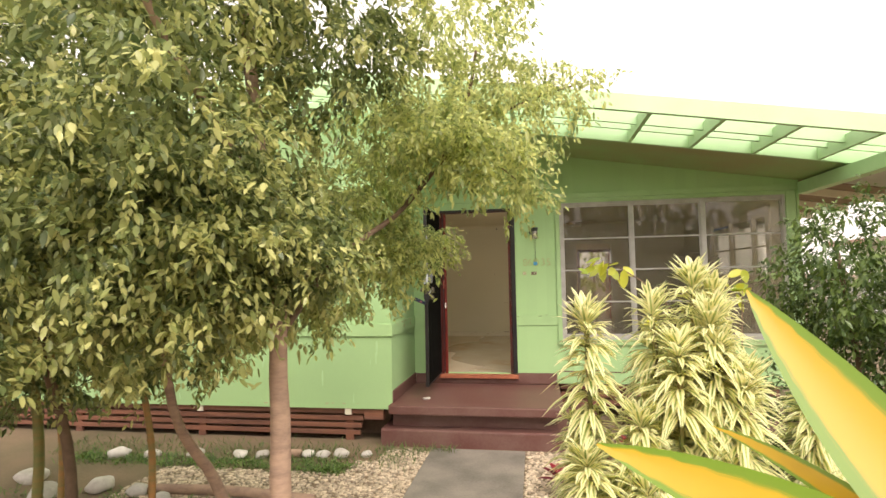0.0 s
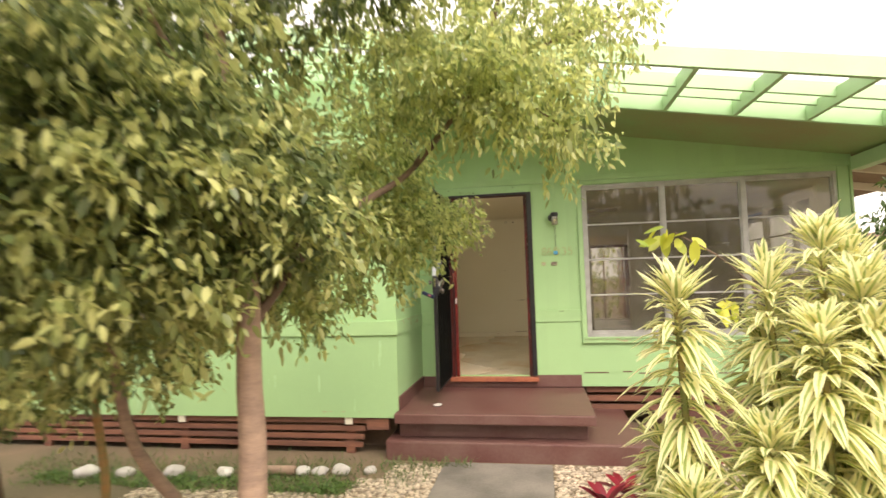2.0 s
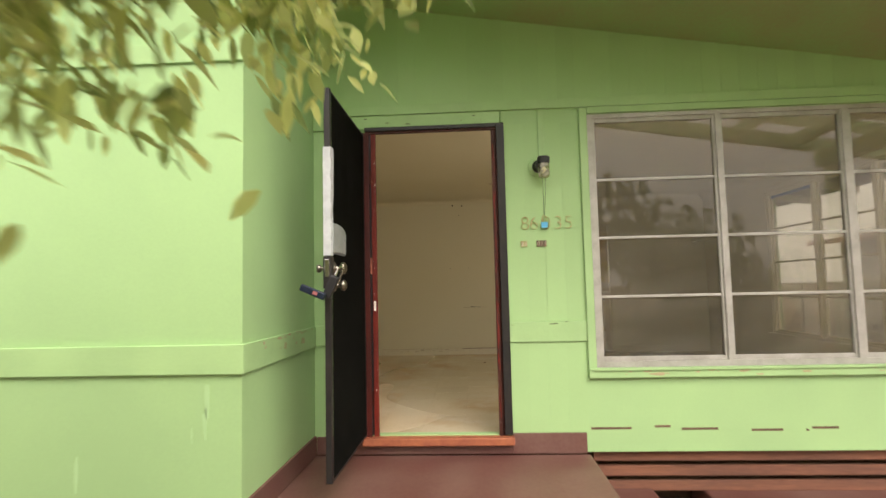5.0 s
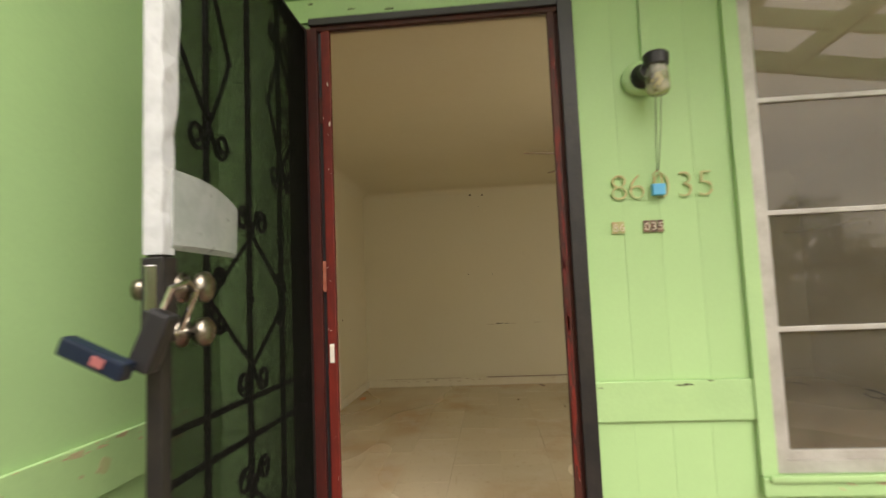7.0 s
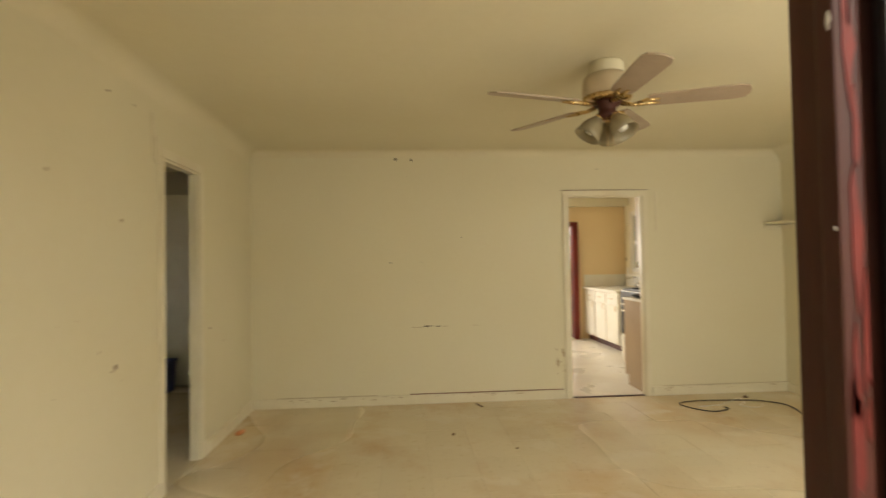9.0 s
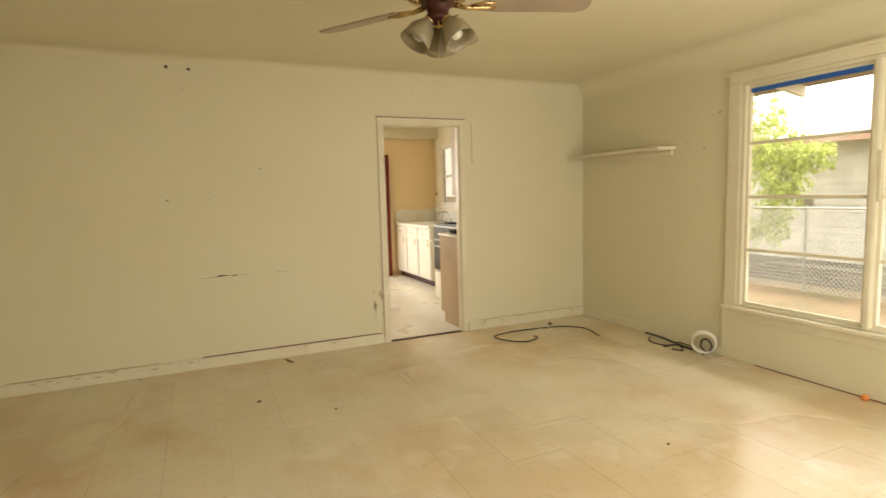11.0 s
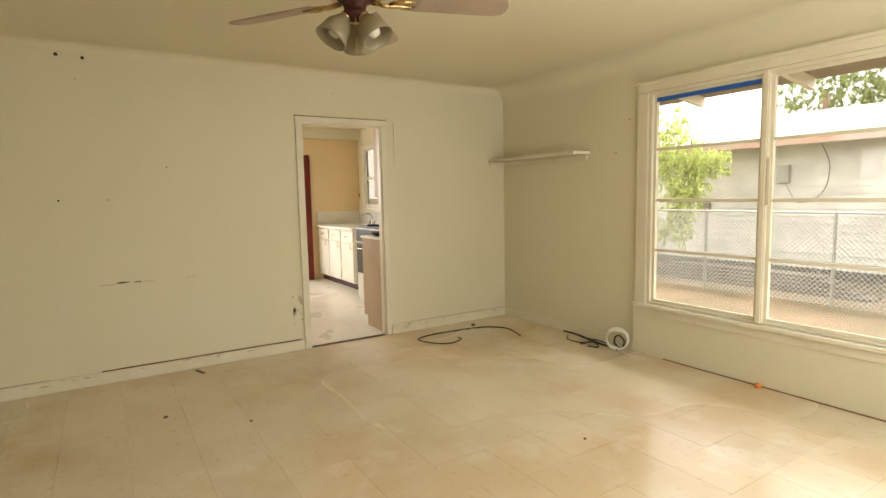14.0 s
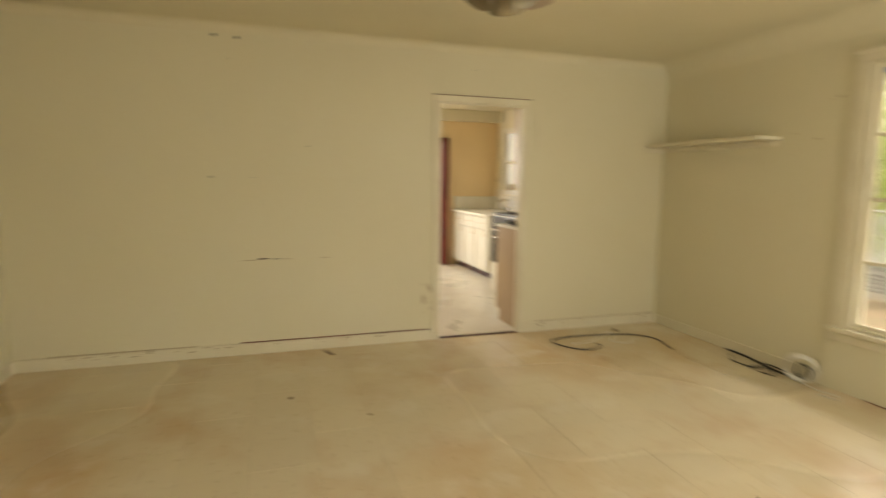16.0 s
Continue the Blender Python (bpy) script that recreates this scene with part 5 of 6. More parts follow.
# solid block whose grey stands in for the shaded crawlspace
part("base", boxes((12.6, 17.5, -3.8, 13.8, 0.0, 0.22)), CONCRETE, nb, "grey block standing in for the shaded space under the house")
for y in range(-3, 14, 2):
    part("pier", boxes((12.35, 12.5, y, y + 0.15, 0.0, 0.22)), CONCRETE, nb)
meter = part("meter_box", boxes((12.16, 12.26, 5.55, 5.78, 1.9, 2.25), bevel=0.01), GREY_FRAME, nb)
part("service_cable", tube(bmesh.new(), smooth_path([(12.2, 5.0, 2.62), (12.2, 4.85, 2.2), (12.2, 4.95, 1.7), (12.2, 5.35, 1.5), (12.2, 5.6, 1.85)], 6), 0.007, 6), BLACKC, nb)
part("vent_box", boxes((12.2, 12.26, 7.2, 7.5, 1.3, 1.5), bevel=0.01), CONCRETE, nb)

fence = thing("chain_link_fence", Matrix(), "galvanised chain-link fence on steel posts", "fence")
FX = 9.7
for k in range(9):
    y = -2.324 + 2.013 * k
    part("post", tube(bmesh.new(), [(FX, y, -0.1), (FX, y, 1.46)], 0.025, 8), STEEL, fence)
part("top_rail", tube(bmesh.new(), [(FX, -3, 1.42), (FX, 14, 1.42)], 0.018, 8), STEEL, fence)
verts, faces = [], []


def wire(p, q, r=0.006):
    d = Vector(q) - Vector(p)
    s = d.cross(Vector((1, 0, 0))).normalized() * r
    o = Vector((r, 0, 0))
    b0 = len(verts)
    for e in (Vector(p), Vector(q)):
        verts.extend([tuple(e + s), tuple(e - s * 0.5 + o), tuple(e - s * 0.5 - o)])
    faces.extend([(b0, b0 + 1, b0 + 4, b0 + 3), (b0 + 1, b0 + 2, b0 + 5, b0 + 4), (b0 + 2, b0, b0 + 3, b0 + 5)])


for k in range(150):
    y = 0.2 + 0.075 * k
    wire((FX, y, 0.03), (FX, y + 1.35, 1.38))
    wire((FX + 0.004, y + 1.35, 0.03), (FX + 0.004, y, 1.38))
me = bpy.data.meshes.new("mesh")
me.from_pydata(verts, [], faces)
me.materials.append(STEEL)
o = new("mesh", me)
o.parent = fence
tagged(o, "woven wire diamond mesh", kind="stuff")
OLD_BOARD = material("old_board", (0.2, 0.165, 0.13), 0.8, (0.1, 0.08, 0.06), 3, 0.8, 60, 0.3)
junk = thing("timber_pile", pose(10.8, 5.5, 0), "low pile of old boards in the neighbour's yard", "timber")
for k in range(5):
    part("board", boxes((-0.3 + 0.05 * k, 0.1 + 0.05 * k, -2.0 + 0.2 * k, 2.2 - 0.15 * k, 0.06 * k, 0.06 * k + 0.05), bevel=0.005), OLD_BOARD, junk)

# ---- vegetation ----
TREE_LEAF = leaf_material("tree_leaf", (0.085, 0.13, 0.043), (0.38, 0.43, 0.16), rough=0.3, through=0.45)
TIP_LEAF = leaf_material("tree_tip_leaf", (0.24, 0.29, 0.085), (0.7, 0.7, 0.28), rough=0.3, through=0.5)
# lime boughs, their colour raised further to carry the sun on them
SUNLIT_LEAF = leaf_material("sunlit_lime_leaf", (0.25, 0.325, 0.12), (0.79, 0.8, 0.33), rough=0.26, through=0.72)
SHRUB_LEAF = leaf_material("shrub_leaf", (0.045, 0.09, 0.02), (0.16, 0.23, 0.05), rough=0.4)
LIME_LEAF = leaf_material("lime_leaf", (0.26, 0.36, 0.04), (0.62, 0.6, 0.06), rough=0.4, through=0.45)
STRIPED = leaf_material("striped_leaf", (0.22, 0.32, 0.08), (0.46, 0.54, 0.18), edge=((0.93, 0.89, 0.52), 0.3), rough=0.42, through=0.5)
BIG_LEAF = leaf_material("broad_striped_leaf", (0.52, 0.32, 0.01), (0.58, 0.39, 0.016), edge=((0.17, 0.28, 0.022), 0.64), rough=0.38, through=0.35)
RED_LEAF = leaf_material("red_leaf", (0.06, 0.012, 0.018), (0.42, 0.02, 0.035), rough=0.35)
GRASS = leaf_material("grass_blade", (0.06, 0.11, 0.02), (0.16, 0.2, 0.05))


def unit(a):
    return a / np.maximum(np.linalg.norm(a, axis=-1, keepdims=True), 1e-9)


def blades(name, base, way, length, width, droop, mat, parent, up=None, folds=3, kind="", twist=0.0, shape=0.5):
    """Many leaves as one mesh: each a bent, slightly folded strip from base along way."""
    n = len(base)
    way = unit(np.asarray(way, float))
    up = np.tile((0, 0, 1.0), (n, 1)) if up is None else up
    side = unit(np.cross(way, up) + 1e-6)
    nrm = np.cross(side, way)
    length, width = np.broadcast_to(length, n), np.broadcast_to(width, n)
    droop = np.broadcast_to(droop, n)
    V = np.zeros((n, folds + 1, 3, 3))
    U = np.zeros((n, folds + 1, 3, 2))
    for i in range(folds + 1):
        s = i / folds
        w = (4 * s * (1 - s)) ** 0.6 if shape == 0.5 else math.sin(math.pi * s ** shape) ** 0.75
        w = max(w, 0.04)
        if i == 0:
            w = max(w, 0.12)
        mid = base + way * (length * s)[:, None] + np.array((0, 0, -1.0)) * (droop * length * s * s)[:, None]
        half = side * (width * w * 0.5)[:, None]
        V[:, i, 0] = mid - half
        V[:, i, 1] = mid - nrm * (width * w * 0.14)[:, None]
        V[:, i, 2] = mid + half
        U[:, i, 0], U[:, i, 1], U[:, i, 2] = (-1, s), (0, s), (1, s)
    idx = np.arange(n * (folds + 1) * 3).reshape(n, folds + 1, 3)
    quads = np.stack([np.stack([idx[:, :-1, k], idx[:, :-1, k + 1], idx[:, 1:, k + 1], idx[:, 1:, k]], -1) for k in (0, 1)], 2).reshape(-1, 4)
    me = bpy.data.meshes.new(name)
    me.vertices.add(V.size // 3)
    me.vertices.foreach_set("co", V.reshape(-1))
    me.loops.add(quads.size)
    me.loops.foreach_set("vertex_index", quads.reshape(-1).astype(np.int32))
    me.polygons.add(len(quads))
    me.polygons.foreach_set("loop_start", np.arange(0, quads.size, 4, dtype=np.int32))
    uv = me.uv_layers.new(name="UVMap")
    uv.data.foreach_set("uv", U.reshape(-1, 2)[quads.reshape(-1)].reshape(-1))
    me.update()
    me.validate()
    me.polygons.foreach_set("use_smooth", np.ones(len(me.polygons), bool))
    me.materials.append(mat)
    ob = new(name, me)
    if parent:
        ob.parent = parent
    if kind:
        ob["kind"] = kind
    return ob


def crown(blobs, leaf, parent, mat, per=20, name="crown", tips=None, folds=2):
    """Leaves on short drooping twigs scattered through uneven masses."""
    B, W, LN, S = [], [], [], []
    per = int(per * 2.1)
    leaf = leaf * 0.72
    for cx, cy, cz, rx, ry, rz, n in blobs:
        d = unit(rng.normal(size=(n, 3)))
        r = rng.random((n, 1)) ** 0.42
        c = np.array((cx, cy, cz)) + d * r * np.array((rx, ry, rz))
        tw = unit(d * np.array((1, 1, 0.4)) + rng.normal(size=(n, 3)) * 0.55 + np.array((0, 0, -0.15)))
        for k in range(per):
            s = rng.random((n, 1))
            B.append(c + tw * s * 0.22 + rng.normal(size=(n, 3)) * 0.022 + np.array((0, 0, -0.07)) * s * s)
            w = tw * 0.5 + rng.normal(size=(n, 3)) * 0.65 + np.array((0, 0, -0.1))
            W.append(w)
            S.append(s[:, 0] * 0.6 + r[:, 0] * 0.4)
            LN.append(leaf * (0.6 + 0.7 * rng.random(n)))
    base, way, ln = np.concatenate(B), np.concatenate(W), np.concatenate(LN)
    up = unit(np.array((0, 0, 1.0)) + rng.normal(size=base.shape) * 0.45)
    # outer leaves take the tips material, lighter than the inner ones
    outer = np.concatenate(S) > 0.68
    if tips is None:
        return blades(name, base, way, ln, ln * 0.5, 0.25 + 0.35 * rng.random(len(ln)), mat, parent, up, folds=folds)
    for who, mm, nm in ((~outer, mat, name), (outer, tips, "outer_leaves")):
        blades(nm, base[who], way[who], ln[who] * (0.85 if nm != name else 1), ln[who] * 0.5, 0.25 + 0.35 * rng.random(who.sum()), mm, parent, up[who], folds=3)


def limb(points, r0, r1, mat, parent, name="limb"):
    pts = smooth_path(points, 5)
    n = len(pts)
    pts = [p + Vector((noise.noise(p * 3), noise.noise(p * 3 + Vector((9, 0, 0))), 0)) * 0.012 for p in pts]
    return part(name, tube(bmesh.new(), pts, [r0 + (r1 - r0) * (i / (n - 1)) ** 0.8 for i in range(n)], 10), mat, parent, smooth=True)


tree = thing("garden_tree", pose(-0.03, -4.6, 0), "leafy tree with a pale slim trunk beside the path", "tree")
tree.matrix_world = Matrix()
limb([(-0.06, -4.38, -0.1), (-0.07, -4.39, 0.5), (-0.085, -4.4, 1.1), (-0.08, -4.42, 1.6), (-0.12, -4.5, 2.3), (-0.2, -4.5, 3.1)], 0.068, 0.03, BARK, tree, "trunk")
limb([(-0.08, -4.42, 1.5), (0.12, -4.12, 1.9), (0.38, -3.58, 2.25), (0.72, -3.62, 2.7), (0.85, -3.6, 3.2)], 0.022, 0.01, DARK_BARK, tree)
limb([(0.55, -3.6, 2.45), (0.8, -3.75, 2.55), (1.15, -3.8, 2.28)], 0.008, 0.003, DARK_BARK, tree)
limb([(0.38, -3.6, 2.25), (0.8, -3.45, 2.75), (1.2, -3.35, 2.95), (1.5, -3.3, 3.05)], 0.016, 0.005, DARK_BARK, tree)
limb([(-0.06, -4.55, 1.7), (-0.02, -4.0, 1.85), (0.2, -3.4, 1.95), (0.5, -3.0, 2.0)], 0.015, 0.005, DARK_BARK, tree)
limb([(-0.1, -4.55, 1.9), (-0.5, -4.7, 2.2), (-0.9, -4.6, 2.5)], 0.018, 0.01, DARK_BARK, tree)
limb([(-0.12, -4.5, 2.2), (-0.1, -5.0, 2.5), (-0.12, -5.4, 2.9), (-0.14, -5.5, 3.5)], 0.022, 0.01, BARK, tree)
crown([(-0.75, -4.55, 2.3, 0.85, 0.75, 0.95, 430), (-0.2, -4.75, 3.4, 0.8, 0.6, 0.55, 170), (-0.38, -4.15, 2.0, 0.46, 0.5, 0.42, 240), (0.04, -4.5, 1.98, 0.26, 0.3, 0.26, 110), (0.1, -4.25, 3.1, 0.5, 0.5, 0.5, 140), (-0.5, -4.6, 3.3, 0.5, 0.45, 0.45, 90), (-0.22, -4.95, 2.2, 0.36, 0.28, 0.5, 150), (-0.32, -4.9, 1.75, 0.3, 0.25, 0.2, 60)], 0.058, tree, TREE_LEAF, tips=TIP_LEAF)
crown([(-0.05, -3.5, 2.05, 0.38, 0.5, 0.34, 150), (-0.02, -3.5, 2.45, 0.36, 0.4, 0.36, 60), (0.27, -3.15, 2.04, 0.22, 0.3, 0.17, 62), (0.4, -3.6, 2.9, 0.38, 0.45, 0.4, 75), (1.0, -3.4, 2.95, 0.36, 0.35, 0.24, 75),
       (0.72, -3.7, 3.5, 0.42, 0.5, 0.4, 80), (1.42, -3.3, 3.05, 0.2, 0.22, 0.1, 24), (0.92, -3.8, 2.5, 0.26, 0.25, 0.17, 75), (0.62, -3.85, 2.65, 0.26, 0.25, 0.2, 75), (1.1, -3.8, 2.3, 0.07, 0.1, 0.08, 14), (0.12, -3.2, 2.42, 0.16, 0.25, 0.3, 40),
       (0.44, -3.05, 2.04, 0.07, 0.12, 0.05, 14), (0.0, -3.6, 1.92, 0.24, 0.28, 0.12, 26), (-0.32, -3.5, 1.82, 0.26, 0.28, 0.14, 30), (-0.24, -3.5, 1.58, 0.15, 0.22, 0.1, 26), (-0.55, -3.45, 1.72, 0.2, 0.24, 0.1, 26)], 0.05, tree, SUNLIT_LEAF, per=20, folds=3)
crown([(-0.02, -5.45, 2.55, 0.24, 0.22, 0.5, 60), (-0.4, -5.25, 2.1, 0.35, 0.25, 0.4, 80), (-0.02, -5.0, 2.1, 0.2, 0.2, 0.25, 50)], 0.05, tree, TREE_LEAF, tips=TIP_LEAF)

tree2 = thing("garden_tree", Matrix(), "dense leafy tree with slim leaning stems", "tree")
limb([(-0.92, -3.3, -0.1), (-1.0, -3.5, 0.45), (-1.1, -3.8, 1.0), (-1.15, -4.0, 2.2)], 0.05, 0.02, BARK, tree2, "trunk")
limb([(-1.7, -3.9, -0.1), (-1.72, -3.95, 0.8), (-1.8, -4.1, 1.6), (-1.8, -4.2, 2.6)], 0.04, 0.018, DARK_BARK, tree2, "trunk")
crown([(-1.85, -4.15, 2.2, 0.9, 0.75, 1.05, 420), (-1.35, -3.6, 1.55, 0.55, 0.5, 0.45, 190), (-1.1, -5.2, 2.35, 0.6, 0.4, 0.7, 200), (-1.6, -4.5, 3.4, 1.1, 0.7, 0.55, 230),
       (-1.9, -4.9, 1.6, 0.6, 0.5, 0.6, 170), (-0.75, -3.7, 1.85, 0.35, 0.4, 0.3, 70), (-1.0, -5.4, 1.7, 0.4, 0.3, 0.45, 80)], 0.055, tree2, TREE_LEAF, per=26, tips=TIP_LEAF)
tree3 = thing("garden_tree", Matrix(), "dark leafy tree at the garden edge", "tree")
limb([(-2.9, -3.9, -0.1), (-2.95, -4.0, 1.0), (-2.9, -4.2, 2.4)], 0.05, 0.02, DARK_BARK, tree3, "trunk")
crown([(-2.8, -4.3, 2.0, 0.8, 0.8, 1.1, 240), (-2.6, -4.2, 3.4, 0.9, 0.8, 0.6, 160), (-3.4, -3.3, 1.6, 0.9, 0.7, 1.0, 200), (-2.5, -3.3, 1.2, 0.5, 0.5, 0.4, 90), (-4.6, -3.6, 2.0, 1.0, 1.0, 1.4, 240)], 0.07, tree3, TREE_LEAF)

STEM_GREEN = material("ringed_green_stem", (0.16, 0.2, 0.06), 0.6, (0.3, 0.2, 0.06), 6, 0.8, 40, 0.3, stretch=(1, 1, 4))
STEM_ORANGE = material("orange_stem", (0.4, 0.2, 0.06), 0.6, (0.2, 0.2, 0.07), 6, 0.8, 40, 0.3, stretch=(1, 1, 4))
for k, (x, y, h, r, m) in enumerate(((-2.15, -3.75, 1.5, 0.035, STEM_GREEN), (-2.02, -3.7, 1.4, 0.022, STEM_ORANGE), (-2.45, -3.9, 1.5, 0.03, DARK_BARK), (-1.45, -3.55, 1.1, 0.026, STEM_ORANGE), (-2.6, -3.95, 1.2, 0.035, STEM_ORANGE))):
    s = thing("palm_stem", Matrix(), "ringed palm stem with arching fronds" if k != 3 else "pinkish bare garden stem", "palm", "palm stems")
    limb([(x, y, -0.05), (x + 0.02, y, h * 0.5), (x - 0.03, y - 0.05, h)], r, r * 0.8, m, s, "stem")
    a = rng.random(14) * 6.28
    blades("fronds", np.tile((x - 0.03, y - 0.05, h), (14, 1)), np.stack([np.cos(a), np.sin(a), 0.5 + rng.random(14)], -1), 0.6, 0.035, 0.6, SHRUB_LEAF, s, folds=5)


# variegated clumps beside the path
def striped_plant(stems, label):
    p = thing("striped_dracaena", Matrix(), label, "shrub", "striped dracaenas")
    for x, y, h, lean, dirn in stems:
        top = Vector((x + lean * math.cos(dirn), y + lean * math.sin(dirn), h))
        foot = Vector((x, y, -0.03))
        pts = smooth_path([foot, foot.lerp(top, 0.5) + Vector((0, 0, 0.06)), top], 6)
        part("stem", tube(bmesh.new(), pts, 0.011, 6), STEM_GREEN, p)
        n = int(110 + 160 * min(h, 1.5))
        s = rng.random(n) ** 0.65
        s = 0.28 + 0.72 * s
        P = np.array([tuple(pts[min(int(t * (len(pts) - 1)), len(pts) - 2)].lerp(pts[min(int(t * (len(pts) - 1)) + 1, len(pts) - 1)], t * (len(pts) - 1) % 1)) for t in s])
        a = np.arange(n) * 2.4 + rng.random(n)
        tilt = 0.15 + 1.5 * np.clip((s - 0.75) / 0.25, 0, 1) ** 2 + 0.25 * rng.random(n)
        way = np.stack([np.cos(a), np.sin(a), tilt], -1)
        ln = (0.13 + 0.1 * rng.random(n)) * (1 - 0.25 * (s > 0.95))
        blades("leaves", P, way, ln, 0.022 + 0.01 * rng.random(n), 0.45 + 0.35 * rng.random(n) - 0.35 * (s > 0.93), STRIPED, p, folds=4)
    return p


tall = [(1.84, -4.3, 1.78, 0.05, 0.5), (1.74, -4.36, 1.66, 0.06, 2.6), (1.92, -4.25, 1.70, 0.06, 0.2), (1.86, -4.42, 1.5, 0.08, 5.5), (1.76, -4.2, 1.45, 0.08, 1.8), (1.95, -4.35, 1.35, 0.1, 0.0), (1.66, -4.5, 1.2, 0.1, 3.8), (1.92, -4.5, 1.35, 0.08, 5.8), (1.76, -4.48, 1.5, 0.06, 4.5), (1.88, -4.4, 1.62, 0.06, 5.0)]
striped_plant(tall, "tall cream-and-green striped dracaena clump beside the path")
striped_plant([(1.42, -4.42, 1.62, 0.03, 3.0), (1.48, -4.38, 1.1, 0.15, 2.5), (1.55, -4.6, 1.05, 0.2, 3.3)], "slender striped dracaena with a single tall head")
low = []
for k in range(22):
    a = 0.9 + 4.4 * rng.random()
    low.append((1.70 + 0.3 * rng.random() - 0.1, -4.5 + 0.45 * rng.random() - 0.2, 0.45 + 0.6 * rng.random(), 0.15 + 0.28 * rng.random(), a))
striped_plant(low, "low sprawling cream-and-green striped dracaena")
striped_plant([(2.25 + 0.3 * rng.random(), -4.6 + 0.7 * rng.random(), 0.5 + 0.8 * rng.random(), 0.25, 6.28 * rng.random()) for k in range(5)], "cream-and-green striped dracaena thicket")

# broad yellow leaves close to the path's start
bp = thing("broad_striped_plant", Matrix(), "broad yellow leaves with green margins on a stout stem", "plant")
limb([(1.72, -6.3, -0.05), (1.68, -6.33, 0.8), (1.64, -6.36, 1.40)], 0.02, 0.015, STEM_GREEN, bp, "stem")
root = np.array((1.635, -6.36, 1.42))
for tipx, tipy, tipz, w, dr, sh in ((1.46, -6.1, 1.765, 0.105, -0.06, 0.75), (1.223, -6.4, 1.645, 0.085, 0.16, 0.7), (1.70, -6.1, 1.81, 0.06, 0.0, 0.8), (1.42, -6.06, 1.58, 0.035, 0.25, 0.8),
                                   (1.36, -6.42, 1.5, 0.07, 0.15, 0.7), (1.85, -6.2, 1.74, 0.08, 0.2, 0.75), (1.92, -6.42, 1.65, 0.08, 0.3, 0.75), (1.68, -6.55, 1.5, 0.07, 0.3, 0.75)):
    tip = np.array((tipx, tipy, tipz))
    d = tip - root + np.array((0, 0, dr * np.linalg.norm(tip - root)))
    blades("leaf", root[None], d[None], np.linalg.norm(d), w, dr, BIG_LEAF, bp, up=np.array([[-0.35, -0.8, 0.75]]), folds=14, shape=sh)

# lime twigs, green shrub, red leaved plants
rng = np.random.default_rng(7)
tw = thing("lime_shrub", Matrix(), "thin shrub with a few large lime-yellow leaves", "shrub")
for pts in ([(2.35, -3.5, -0.05), (2.25, -3.5, 0.9), (1.95, -3.48, 1.6), (1.62, -3.47, 1.86)], [(2.25, -3.5, 0.7), (2.1, -3.45, 1.2), (1.84, -3.44, 1.52)], [(2.35, -3.5, 0.2), (2.35, -3.5, 0.9), (2.4, -3.4, 1.7)]):
    limb(pts, 0.009, 0.003, DARK_BARK, tw, "twig")
for c, n in (((1.58, -3.47, 1.87), 8), ((1.68, -3.45, 1.80), 6), ((1.83, -3.44, 1.52), 8), ((2.4, -3.4, 1.7), 12), ((2.2, -3.5, 1.3), 8)):
    blades("leaves", np.array(c) + rng.normal(size=(n, 3)) * 0.045, rng.normal(size=(n, 3)) + np.array((0, 0, -0.2)), 0.078 + 0.03 * rng.random(n), 0.05, 0.2, LIME_LEAF, tw,
           up=unit(np.array((0, -0.7, 0.7)) + rng.normal(size=(n, 3)) * 0.4), folds=4)
sh = thing("green_shrub", Matrix(), "dense glossy green shrub by the slab", "shrub")
limb([(3.3, -3.0, -0.05), (3.25, -3.0, 0.9), (3.1, -3.05, 1.9)], 0.03, 0.012, DARK_BARK, sh, "stem")
limb([(3.3, -3.0, 0.2), (3.6, -3.0, 1.0), (3.8, -2.9, 1.8)], 0.025, 0.01, DARK_BARK, sh, "stem")
crown([(3.25, -3.0, 1.75, 0.45, 0.45, 0.5, 240), (3.7, -2.9, 1.3, 0.7, 0.55, 0.7, 300), (3.0, -3.2, 0.8, 0.5, 0.5, 0.4, 170), (2.5, -3.6, 0.6, 0.45, 0.4, 0.28, 120), (4.4, -2.6, 1.2, 0.7, 0.6, 0.9, 150), (3.9, -3.6, 0.7, 0.8, 0.5, 0.5, 160)], 0.06, sh, SHRUB_LEAF, per=14)
for k, (x, y) in enumerate(((1.86, -1.66), (2.06, -1.5), (2.25, -1.56), (1.52, -2.15), (1.68, -2.28), (1.36, -2.36))):
    rp = thing("red_ti_plant", Matrix(), "small dark red ti plant in the gravel", "plant", "red ti plants")
    part("stem", tube(bmesh.new(), [(x, y, -0.03), (x, y, 0.12)], 0.01, 6), RED_JAMB, rp)
    n = 11
    a = np.arange(n) * 2.4
    blades("leaves", np.tile((x, y, 0.1), (n, 1)), np.stack([np.cos(a), np.sin(a), 0.5 + rng.random(n)], -1), 0.21 + 0.08 * rng.random(n), 0.062, 0.35, RED_LEAF, rp, folds=5)
# beyond the fence
t4 = thing("yard_tree", Matrix(), "light green leafy tree in the neighbour's yard", "tree")
limb([(10.9, 7.7, -0.1), (10.9, 7.7, 1.2), (10.85, 7.6, 2.4)], 0.06, 0.03, BARK, t4, "trunk")
